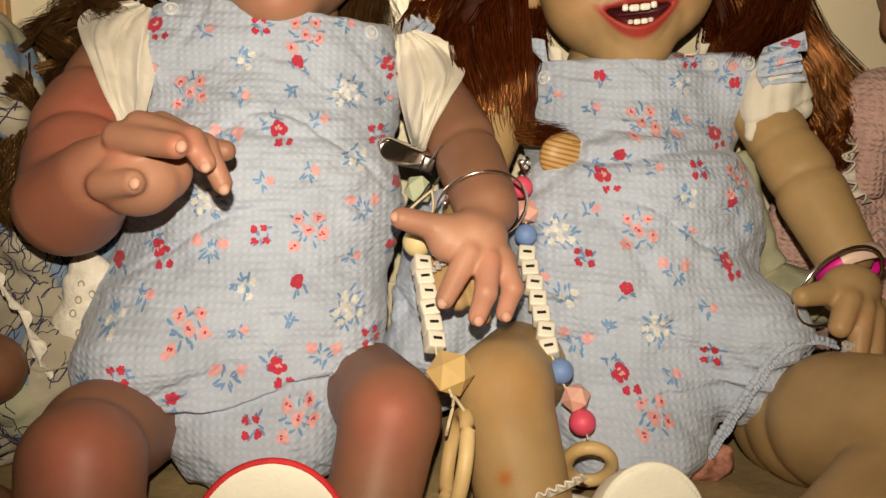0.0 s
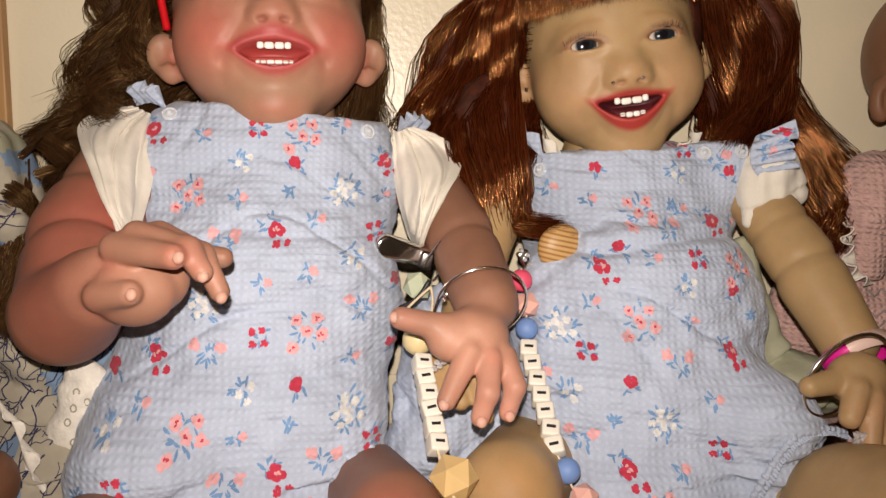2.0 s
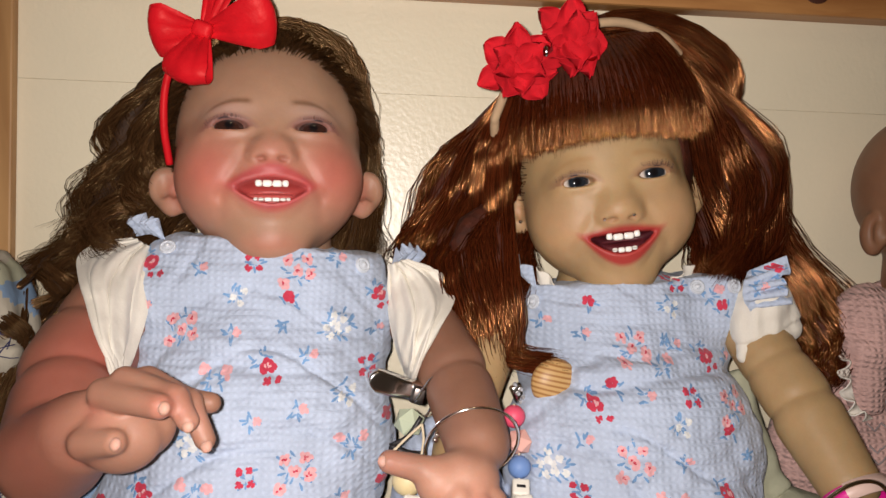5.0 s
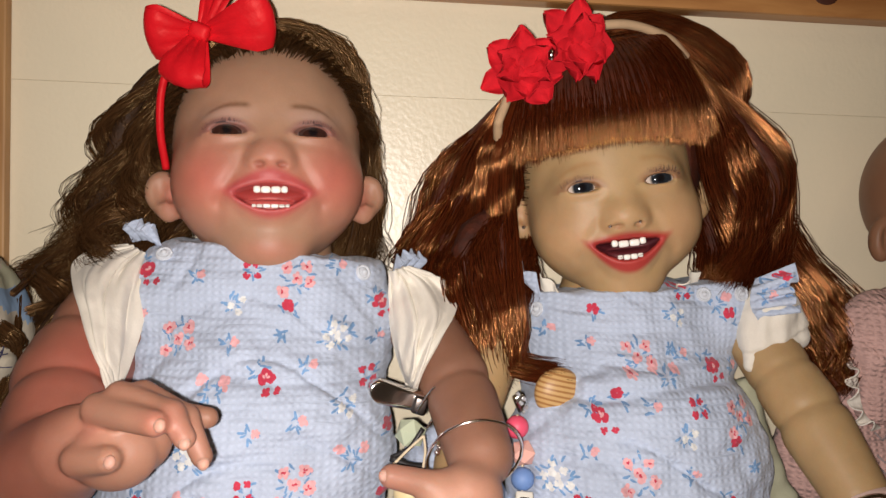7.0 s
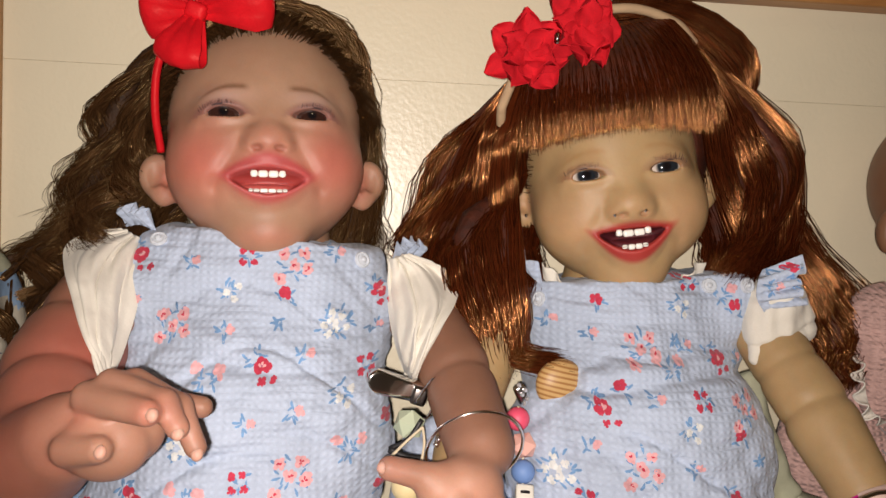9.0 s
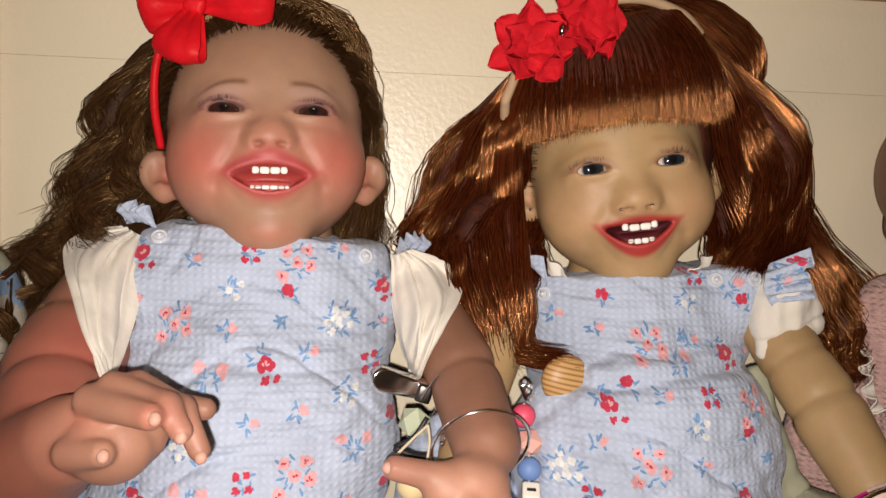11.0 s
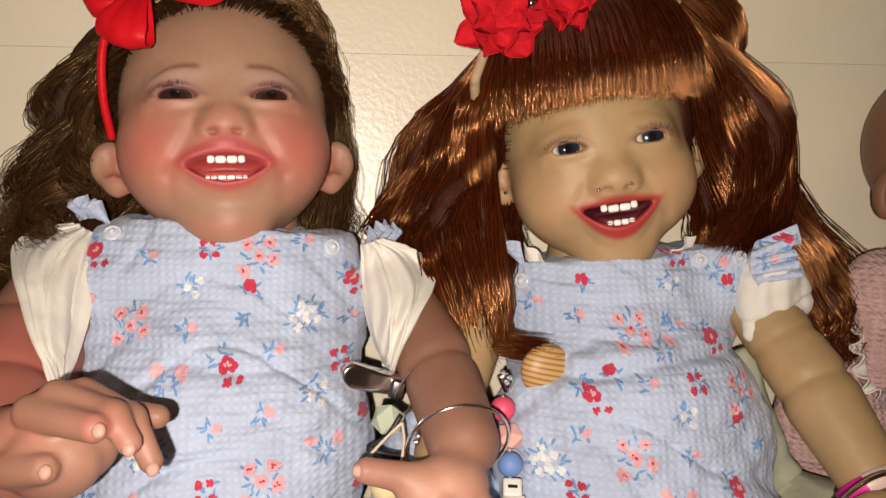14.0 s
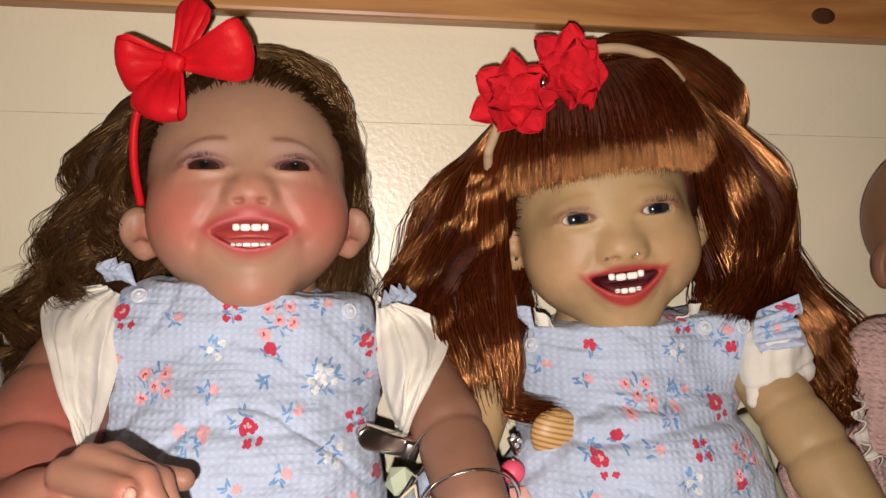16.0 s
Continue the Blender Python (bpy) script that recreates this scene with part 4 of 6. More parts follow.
limb(B_, [cone_capsule((0.112, 0.60, 0.93), (0.085, 0.565, 0.87), 0.022, 0.020), cone_capsule((0.085, 0.565, 0.87), (0.068, 0.50, 0.825), 0.019, 0.016, 0.005),
          cone_capsule((0.060, 0.495, 0.825), (0.0655, 0.476, 0.806), 0.0075, 0.0056, 0.004), cone_capsule((0.073, 0.490, 0.825), (0.080, 0.470, 0.7985), 0.0070, 0.0052, 0.004),
          cone_capsule((0.050, 0.498, 0.822), (0.0530, 0.482, 0.8100), 0.0066, 0.0050, 0.004)], SKIN_B, (), BLUSH_B, 0.0017)
LEG_B1 = [cone_capsule((0.120, 0.520, 0.745), (0.091, 0.452, 0.760), 0.034, 0.0300), cone_capsule((0.091, 0.447, 0.757), (0.0985, 0.395, 0.705), 0.0290, 0.0265, 0.006)]
limb(B_, LEG_B1, SKIN_B, [((0.092, 0.42, 0.775), 0.02, 0.3), ((0.0833, 0.3907, 0.7340), 0.0040, 0.9), ((0.0833, 0.3907, 0.7340), 0.0030, 0.9)], (0.42, 0.15, 0.03))
LEG_B2 = [cone_capsule((0.3066, 0.51, 0.716), (0.3006, 0.49, 0.7201), 0.036, 0.0390), blob((0.3025, 0.468, 0.7279), 0.0420, 0.0012), cone_capsule((0.3038, 0.44, 0.741), (0.3177, 0.385, 0.7592), 0.0440, 0.043, 0.0012),
          cone_capsule((0.3044, 0.375, 0.7375), (0.2529, 0.35, 0.717), 0.034, 0.028, 0.0015)]
limb(B_, LEG_B2, SKIN_B, [((0.33, 0.34, 0.755), 0.03, 0.35)], BLUSH_B)
cap_hair(B_, 4, HEAD_B, 0.30, 900, -0.045, (0.0730, 0.0700, 0.0950), (0.004, 0.006, 0.030))
h = HEAD_B
def hp(x, y, z):
    return tuple(h @ Vector((x, y, z)))
fringe = []
for i in range(27):
    x = -0.060 + 0.120 * i / 26
    yb = -0.078 * math.sqrt(max(1 - (x / 0.082) ** 2, 0.05))
    fringe.append(([hp(x * 0.40, -0.010, 0.116), hp(x * 0.66, -0.040, 0.107), hp(x * 0.86, yb * 0.86, 0.088), hp(x * 0.97, yb * 1.04, 0.067), hp(x * 1.03, yb * 1.080, 0.051), hp(x * 1.05, yb * 1.062, 0.0365 - 0.005 * abs(x) / 0.06 + 0.0020 * math.sin(i * 2.3))],
                   (0.0050, 0.0058, 0.0048), 150, dict(wave=0.0, loose=0.0022, thick=0.00028, fill=0.60, frizz=0.00035)))
add_hair(B_, 4, fringe + [
    ([hp(-0.066, 0.025, 0.060), hp(-0.076, 0.020, 0.0), (0.128, 0.622, 0.975), (0.126, 0.604, 0.935)], (0.014, 0.016, 0.012), 200, dict(wave=0.003)),
    ([hp(0.066, 0.025, 0.060), hp(0.078, 0.020, 0.0), (0.278, 0.615, 0.985), (0.280, 0.600, 0.960)], (0.014, 0.016, 0.010), 200, dict(wave=0.003)),
    ([hp(-0.050, -0.01, 0.095), hp(-0.075, -0.02, 0.055), hp(-0.085, -0.018, 0.0), (0.082, 0.600, 0.985), (0.098, 0.580, 0.930), (0.108, 0.573, 0.895)], (0.012, 0.022, 0.012), 520, dict(wave=0.004, waves=1.6)),
    ([hp(-0.045, 0.02, 0.098), hp(-0.088, 0.02, 0.050), (0.090, 0.640, 1.020), (0.076, 0.630, 0.975), (0.088, 0.600, 0.930), (0.096, 0.585, 0.890)], (0.014, 0.026, 0.014), 520, dict(wave=0.006, waves=1.4)),
    ([hp(-0.060, -0.03, 0.080), hp(-0.078, -0.040, 0.035), hp(-0.084, -0.030, -0.01), (0.110, 0.583, 0.960), (0.118, 0.577, 0.925), (0.120, 0.570, 0.905), (0.143, 0.556, 0.902)], (0.008, 0.010, 0.004), 260, dict(wave=0.003, waves=1.2, loose=0.003)),
    ([hp(-0.060, 0.03, 0.090), (0.090, 0.655, 1.06), (0.062, 0.655, 1.00), (0.058, 0.645, 0.97), (0.075, 0.63, 0.945)], (0.012, 0.018, 0.010), 200, dict(wave=0.006)),
    ([hp(-0.040, 0.0, 0.116), hp(0.015, -0.005, 0.130), hp(0.062, -0.005, 0.116), hp(0.094, -0.005, 0.085), hp(0.101, -0.002, 0.060), hp(0.088, 0.002, 0.034), hp(0.072, 0.010, 0.020)], (0.012, 0.017, 0.007), 520, dict(wave=0.0, loose=0.003)),
    ([hp(-0.050, 0.01, 0.108), hp(-0.01, 0.01, 0.128), hp(0.035, 0.005, 0.124), hp(0.080, 0.0, 0.098), hp(0.090, 0.002, 0.066), hp(0.080, 0.008, 0.040)], (0.012, 0.014, 0.007), 320, dict(wave=0.0, loose=0.003)),
    ([hp(-0.040, -0.02, 0.105), hp(-0.078, -0.01, 0.060), hp(-0.105, 0.0, 0.01), (0.072, 0.62, 0.975), (0.092, 0.59, 0.92)], (0.016, 0.024, 0.016), 420, dict(wave=0.004, waves=1.3)),
    ([hp(0.055, -0.03, 0.085), hp(0.078, -0.028, 0.045), hp(0.090, -0.02, 0.0), (0.292, 0.59, 0.990), (0.282, 0.575, 0.965)], (0.010, 0.016, 0.006), 360, dict(wave=0.004, waves=1.2)),
    ([hp(0.060, 0.0, 0.090), hp(0.096, 0.0, 0.045), hp(0.112, 0.0, 0.005), (0.314, 0.615, 0.985), (0.306, 0.60, 0.960)], (0.014, 0.028, 0.014), 520, dict(wave=0.006, waves=1.2)),
    ([(0.256, 0.612, 1.112), (0.288, 0.600, 1.078), (0.308, 0.592, 1.045), (0.306, 0.588, 1.014), (0.288, 0.586, 0.988)], (0.010, 0.017, 0.010), 520, dict(wave=0.0, loose=0.003, fill=0.6)),
    ([(0.250, 0.605, 1.105), (0.278, 0.592, 1.070), (0.290, 0.585, 1.035), (0.288, 0.580, 1.000), (0.272, 0.578, 0.968)], (0.008, 0.010, 0.006), 320, dict(wave=0.002, loose=0.004)),
    ([hp(0.060, 0.02, 0.080), hp(0.100, 0.02, 0.02), (0.323, 0.635, 1.00), (0.358, 0.625, 0.945), (0.388, 0.612, 0.905)], (0.014, 0.022, 0.020), 420, dict(wave=0.004, waves=1.5)),
    ([(0.333, 0.63, 0.985), (0.363, 0.615, 0.940), (0.372, 0.605, 0.905), (0.372, 0.60, 0.885)], (0.014, 0.020, 0.014), 260, dict(wave=0.004)),
    ([hp(0.070, 0.02, 0.080), hp(0.112, 0.03, 0.02), (0.345, 0.650, 1.00), (0.395, 0.645, 0.945), (0.405, 0.63, 0.915)], (0.010, 0.018, 0.020), 80, dict(wave=0.004, solid=False, thick=0.0003)),
    ([hp(-0.060, 0.03, 0.085), (0.080, 0.658, 1.06), (0.050, 0.658, 0.99), (0.045, 0.65, 0.965)], (0.010, 0.020, 0.014), 70, dict(wave=0.004, solid=False, thick=0.0003)),
])
tagged(B_.link("doll", [SKIN, EYE, TEETH, LASH, HAIR_RED, UNDER_RED]), "smiling vinyl doll with glossy auburn hair and a straight fringe", "doll", DOLLS)

# -- doll at the edge, bald head --
C_ = Pile()
limb(C_, [blob((0.466, 0.622, 1.036), (0.058, 0.056, 0.062)), blob((0.468, 0.600, 1.000), (0.045, 0.040, 0.035), 0.02), cone_capsule((0.47, 0.63, 0.99), (0.47, 0.635, 0.93), 0.03, 0.03),
          blob((0.4120, 0.612, 0.998), (0.010, 0.009, 0.0175), 0.003), cone_capsule((0.47, 0.55, 0.72), (0.47, 0.42, 0.72), 0.03, 0.026)],
     (0.25, 0.125, 0.068), (), (0.5, 0.2, 0.1), 0.0018, [blob((0.4120, 0.6035, 0.999), (0.0045, 0.005, 0.0100), 0.003)])
tagged(C_.link("doll", [SKIN]), "bald brown-skinned baby doll in a pink smocked dress", "doll", DOLLS)

# -- doll at the other edge, in the patchwork dress --
D_ = Pile()
limb(D_, [cone_capsule((-0.30, 0.60, 0.80), (-0.31, 0.62, 0.96), 0.05, 0.045), blob((-0.335, 0.60, 1.04), (0.055, 0.055, 0.062)), cone_capsule((-0.27, 0.52, 0.75), (-0.206, 0.462, 0.768), 0.026, 0.021),
          cone_capsule((-0.26, 0.44, 0.71), (-0.190, 0.405, 0.705), 0.024, 0.020)], (0.20, 0.09, 0.05), (), (0.5, 0.2, 0.1), 0.003)
add_hair(D_, 1, [([(-0.30, 0.60, 1.06), (-0.285, 0.62, 1.0), (-0.275, 0.63, 0.96), (-0.285, 0.62, 0.93)], (0.014, 0.014, 0.01), 160, dict(wave=0.005)),
                 ([(-0.262, 0.47, 0.815), (-0.238, 0.462, 0.79), (-0.226, 0.458, 0.765), (-0.225, 0.455, 0.735)], (0.010, 0.014, 0.008), 200, dict(wave=0.006, waves=5))])
tagged(D_.link("doll", [SKIN, HAIR_BROWN, UNDER_BROWN]), "brown-skinned doll in a patchwork print dress", "doll", DOLLS)


# ---- clothes ----
def cloth(name, prims, material, parent=None, label="", step=0.0022, top=None, crease=0.0013, cut=(), stretch=(22, 22, 60), folds=()):
    lo, hi = box_of(prims)
    def f(P):
        d = field(P, prims, cut)
        if top:
            d = np.maximum(d, (P[..., 2] - top[0] - top[1] * (P[..., 0] - top[2])) * 0.95)
        return d
    V, F = surface(lo, hi, step, f)
    c = V.mean(axis=0)
    D = V - c
    D /= np.linalg.norm(D, axis=1, keepdims=True)
    D[:, 1] -= 0.6
    n = np.array([noise.noise((x * stretch[0], y * stretch[1], z * stretch[2])) + 0.6 * noise.noise((x * 90 + 7, y * 60, z * 90)) for x, y, z in V])
    n -= 0.9 * np.array([max(0.0, 1 - 7 * abs(noise.noise((x * 9 + 3, y * 9, z * 26 + 0.6 * math.sin(x * 30))))) for x, y, z in V])
    move = crease * n
    for z0, slope, x0, deep in folds:
        line_z = z0 + slope * (V[:, 0] - x0) + 0.004 * np.sin((V[:, 0] - x0) * 40)
        q = (V[:, 2] - line_z) / 0.0035
        move = move - deep * np.exp(-q ** 2) + 0.7 * deep * np.exp(-(q - 2.2) ** 2)
    return link(name, V + D * move[:, None], F, material, parent, label)


from mathutils.bvhtree import BVHTree


def front_of(*obs):
    """What these meshes show to the room: the place and normal on them at x, z."""
    verts, polys = [], []
    for o in obs:
        k = len(verts)
        verts += [v.co.copy() for v in o.data.vertices]
        polys += [[i + k for i in p.vertices] for p in o.data.polygons]
    tree = BVHTree.FromPolygons(verts, polys)

    def at(x, z, y0=0.30):
        hit, nor, _, _ = tree.ray_cast(Vector((x, y0, z)), Vector((0, 1, 0)))
        return hit, (nor if nor is None or nor.y < 0 else -nor)
    return at


class Print:
    """Flat printed motifs laid on a cloth, one mesh per colour."""
    def __init__(self, at):
        self.at, self.piles = at, {}

    def petal(self, colour, x, z, a, long, wide, lift=0.00035):
        V, F = self.piles.setdefault(colour, ([], []))
        pts = []
        for k in range(8):
            t = 2 * math.pi * k / 8
            u, v = long * math.cos(t), wide * math.sin(t) * (1 + 0.30 * math.cos(t)) * (0.85 + 0.3 * ((k * 7) % 3) / 2)
            hit, nor = self.at(x + u * math.cos(a) - v * math.sin(a), z + u * math.sin(a) + v * math.cos(a))
            if hit is None:
                return
            pts.append(hit + nor * lift)
        hit, nor = self.at(x, z)
        if hit is None:
            return
        k = len(V)
        V.append(hit + nor * (lift + 0.0001))
        V.extend(pts)
        F.extend([(k, k + 1 + i, k + 1 + (i + 1) % 8) for i in range(8)])

    def bloom(self, x, z, r, colour, centre):
        n = 5 + int(rng.integers(0, 3))
        for i in range(n):
            a = i * 2 * math.pi / n + rng.uniform(-0.35, 0.35)
            k = rng.uniform(0.75, 1.15)
            self.petal(colour, x + 0.5 * k * r * math.cos(a), z + 0.5 * k * r * math.sin(a), a + rng.uniform(-0.5, 0.5), r * 0.50 * k, r * 0.40 * rng.uniform(0.7, 1.15), 0.0004 + 0.00002 * i)
        for _ in range(3):
            self.petal(centre, x + rng.normal(0, r * 0.16), z + rng.normal(0, r * 0.16), rng.uniform(0, 3), r * 0.22, r * 0.12, 0.0006)

    def leaves(self, x, z, r, n, colour="blue"):
        a0 = rng.uniform(0, 6)
        for i in range(n):
            a = a0 + i * 2 * math.pi / n + rng.uniform(-0.5, 0.5)
            d = r * rng.uniform(0.7, 1.1)
            self.petal(colour, x + d * math.cos(a), z + d * math.sin(a), a + rng.uniform(-0.6, 0.6), 0.0028, 0.0008)
            self.petal(colour, x + 0.7 * d * math.cos(a + 0.4), z + 0.7 * d * math.sin(a + 0.4), a + rng.uniform(-1.2, 1.2), 0.0022, 0.0007)

    def motif(self, kind, x, z):
        u = rng.uniform(-0.0008, 0.0008)
        if kind == "red_spray":
            self.leaves(x - 0.004, z + 0.004, 0.0055, 5)
            self.bloom(x, z, 0.0060, "red", "pink")
            for dx, dz in ((0.001, -0.0085), (0.0075, -0.0075)):
                self.bloom(x + dx, z + dz, 0.0026, "red", "red")
        elif kind == "red_single":
            self.leaves(x + 0.001, z - 0.003, 0.0055, 3)
            self.bloom(x, z, 0.0046, "red", "red")
        elif kind == "red_trio":
            self.leaves(x + 0.002, z + 0.001, 0.0055, 4)
            for dx, dz in ((-0.0035, 0.0035), (0.0025, 0.004), (-0.003, -0.0035), (0.004, -0.003)):
                self.bloom(x + dx, z + dz + u, 0.0026, "red", "red")
        elif kind == "pink_cluster":
            self.leaves(x, z, 0.0105, 8)
            for dx, dz in ((-0.0065, 0.0055), (0.006, 0.0065), (0.0, -0.001), (0.0085, -0.0035), (-0.0085, -0.0095)):
                self.bloom(x + dx, z + dz, 0.0043, "pink", "red")
        elif kind == "pink_pair":
            self.leaves(x, z - 0.002, 0.0060, 6)
            for dx, dz in ((-0.0075, 0.004), (0.0075, 0.0025)):
                self.bloom(x + dx, z + dz, 0.0041, "pink", "pink")
        elif kind == "pink_bud":
            self.leaves(x - 0.003, z, 0.0045, 4)
            self.bloom(x + 0.001, z + 0.001, 0.0031, "pink", "pink")
        elif kind == "white_cluster":
            self.leaves(x, z, 0.0105, 13)
            for i in range(8):
                a, d = i * 2.4, 0.0028 * math.sqrt(i)
                self.bloom(x + d * math.cos(a) * 1.3, z + d * math.sin(a), 0.0027, "white", "white")
        elif kind == "white_sprig":
            self.leaves(x - 0.002, z + 0.001, 0.0060, 6)
            for dx, dz in ((0.004, 0.003), (0.002, -0.005), (-0.003, -0.001)):
                self.bloom(x + dx, z + dz, 0.0026, "white", "white")
        else:
            self.leaves(x, z, 0.0030, 5)

    def link(self, parent):
        mats = {"red": PRINT_RED, "pink": PRINT_PINK, "blue": PRINT_BLUE, "white": PRINT_WHITE}
        for c, (V, F) in self.piles.items():
            tagged(link("floral_print", V, F, mats[c], parent, c + " printed flowers" if c != "blue" else "blue printed leaves"), kind="stuff")

romper_a = thing("baby_romper", "pale blue crinkled cotton bib romper with red flower print", "romper", "matching floral rompers")
body_a = cloth("bodice", [blob((-0.074, 0.532, 0.785), (0.098, 0.068, 0.056)), blob((-0.058, 0.565, 0.85), (0.094, 0.070, 0.08), 0.03), blob((-0.054, 0.605, 0.93), (0.090, 0.060, 0.082), 0.03), blob((-0.113, 0.594, 0.920), (0.045, 0.044, 0.062), 0.015),
                         blob((-0.056, 0.496, 0.738), (0.056, 0.050, 0.042), 0.02), blob((-0.118, 0.508, 0.772), (0.044, 0.044, 0.034), 0.02), blob((-0.122, 0.474, 0.768), (0.044, 0.040, 0.030), 0.015), blob((-0.088, 0.480, 0.735), (0.024, 0.032, 0.034), 0.015), blob((-0.016, 0.508, 0.775), (0.036, 0.040, 0.034), 0.02), blob((-0.054, 0.472, 0.716), (0.050, 0.044, 0.030), 0.02)], CLOTH_BLUE, romper_a, crease=0.0024, folds=((0.902, -0.18, -0.02, 0.0014), (0.812, 0.12, -0.05, 0.0010), (0.750, 0.10, -0.06, 0.0034), (0.925, -0.30, 0.0, 0.0010)), top=(0.972, -0.10, 0.03))
romper_b = thing("baby_romper", "pale blue floral bib romper with gathered leg hems", "romper", "matching floral rompers")
body_b = cloth("bodice", [blob((0.200, 0.545, 0.785), (0.090, 0.068, 0.058)), blob((0.208, 0.575, 0.84), (0.096, 0.070, 0.075), 0.03), blob((0.212, 0.622, 0.92), (0.089, 0.060, 0.074), 0.03), blob((0.276, 0.600, 0.948), (0.022, 0.030, 0.030), 0.015),
                         blob((0.190, 0.500, 0.732), (0.064, 0.048, 0.040), 0.02), blob((0.258, 0.512, 0.773), (0.048, 0.048, 0.038), 0.02), blob((0.272, 0.494, 0.783), (0.033, 0.036, 0.026), 0.02), blob((0.2682, 0.492, 0.7483), (0.026, 0.030, 0.030), 0.02), blob((0.182, 0.474, 0.712), (0.048, 0.044, 0.028), 0.02)], CLOTH_BLUE, romper_b, crease=0.0026, folds=((0.895, 0.02, 0.2, 0.0026), (0.928, -0.15, 0.2, 0.0012), (0.745, 0.05, 0.19, 0.0024), (0.757, 0.12, 0.22, 0.0016), (0.86, 0.1, 0.25, 0.0008)), top=(0.952, 0.09, 0.13))
at_a, at_b = front_of(body_a), front_of(body_b)
MOTIFS_A = {
    "red_spray": [(-0.047, 0.905), (-0.116, 0.832), (-0.043, 0.770), (0.023, 0.947), (-0.130, 0.966)],
    "red_single": [(-0.037, 0.946), (-0.033, 0.817), (0.029, 0.870), (-0.144, 0.822), (0.026, 0.829), (-0.100, 0.757)],
    "red_trio": [(-0.061, 0.967), (-0.056, 0.842), (-0.128, 0.772), (-0.056, 0.741), (0.015, 0.901), (0.012, 0.781)],
    "pink_cluster": [(-0.104, 0.925), (-0.027, 0.846), (-0.093, 0.794), (-0.030, 0.744), (-0.032, 0.964)],
    "pink_pair": [(-0.078, 0.899), (0.006, 0.858), (-0.071, 0.766), (-0.016, 0.776), (-0.085, 0.835)],
    "pink_bud": [(-0.069, 0.923), (-0.063, 0.791), (-0.024, 0.880), (0.002, 0.826), (-0.020, 0.910), (-0.051, 0.874), (-0.119, 0.808), (0.023, 0.923), (-0.094, 0.963), (-0.004, 0.971), (-0.130, 0.938)],
    "white_cluster": [(-0.005, 0.927), (-0.088, 0.862), (-0.002, 0.800)],
    "white_sprig": [(-0.070, 0.946), (-0.062, 0.815), (0.002, 0.887), (-0.136, 0.797), (-0.145, 0.764)],
    "blue_sprig": [(-0.040, 0.928), (-0.036, 0.796), (0.004, 0.765)],
}
MOTIFS_B = {
    "red_spray": [(0.253, 0.908), (0.247, 0.828), (0.171, 0.762), (0.166, 0.880)],
    "red_single": [(0.172, 0.945), (0.271, 0.943), (0.179, 0.893), (0.175, 0.813), (0.254, 0.865)],
    "red_trio": [(0.229, 0.886), (0.152, 0.827), (0.229, 0.773), (0.237, 0.957)],
    "pink_cluster": [(0.198, 0.915), (0.186, 0.848), (0.187, 0.742), (0.261, 0.880)],
    "pink_pair": [(0.214, 0.905), (0.208, 0.824), (0.146, 0.776), (0.262, 0.952)],
    "pink_bud": [(0.168, 0.922), (0.159, 0.858), (0.222, 0.847), (0.232, 0.916), (0.127, 0.812), (0.206, 0.761), (0.230, 0.801), (0.201, 0.886), (0.144, 0.929), (0.276, 0.905)],
    "white_cluster": [(0.138, 0.841), (0.195, 0.789)],
    "white_sprig": [(0.230, 0.941), (0.220, 0.869), (0.140, 0.804)],
    "blue_sprig": [(0.165, 0.788), (0.269, 0.848), (0.223, 0.919)],
}
for at, motifs, romper in ((at_a, MOTIFS_A, romper_a), (at_b, MOTIFS_B, romper_b)):
    pr = Print(at)
    for kind, places in motifs.items():
        for x, z in places:
            pr.motif(kind, x, z)
    pr.link(romper)


def button(at, x, z, parent):
    hit, nor = at(x, z)
    q = nor.to_track_quat("Z", "Y").to_matrix().to_4x4()
    bm = bmesh.new()
    m = Matrix.Translation(hit + nor * 0.0012) @ q
    bmesh.ops.create_uvsphere(bm, u_segments=24, v_segments=10, radius=1, matrix=m @ Matrix.Diagonal((0.0056, 0.0056, 0.0016, 1)))
    for a in range(24):
        c = Vector((0.0045 * math.cos(a * math.pi / 12), 0.0045 * math.sin(a * math.pi / 12), 0.0012))
        bmesh.ops.create_icosphere(bm, subdivisions=1, radius=0.0010, matrix=m @ Matrix.Translation(c))
    bmesh.ops.create_icosphere(bm, subdivisions=2, radius=0.0020, matrix=m @ Matrix.Translation((0, 0, 0.0018)))
    part("button", bm, BUTTON, parent, "pearly snap button")


for x, z in ((-0.120, 0.975), (0.010, 0.966)):
    button(at_a, x, z, romper_a)
for x, z in ((0.254, 0.955), (0.279, 0.957), (0.138, 0.941)):
    button(at_b, x, z, romper_b)


def ruffle(name, guide, out, waves, amp, material, parent, label="", n=70, m=7, seed=0.0):
    """A gathered frill: a strip from a seam line outwards, waving more towards its free edge."""
    g = curve_points(guide, n)
    out = np.array(out, float)
    side = np.cross(np.gradient(g, axis=0), out)
    side /= np.linalg.norm(side, axis=1, keepdims=True)
    V = []
    for i in range(n):
        for j in range(m):
            v = j / (m - 1)
            s = math.sin(waves * 2 * math.pi * i / n + seed + 0.6 * math.sin(3 * i / n))
            V.append(g[i] + out * v * (0.94 + 0.08 * math.sin(i * 0.13 + seed)) + side[i] * amp * v * s + np.array((0, 0, 1)) * 0.15 * amp * v * math.cos(waves * 4 * math.pi * i / n))
    return sheet(name, np.array(V).reshape(n, m, 3), 0.0009, material, parent, label)


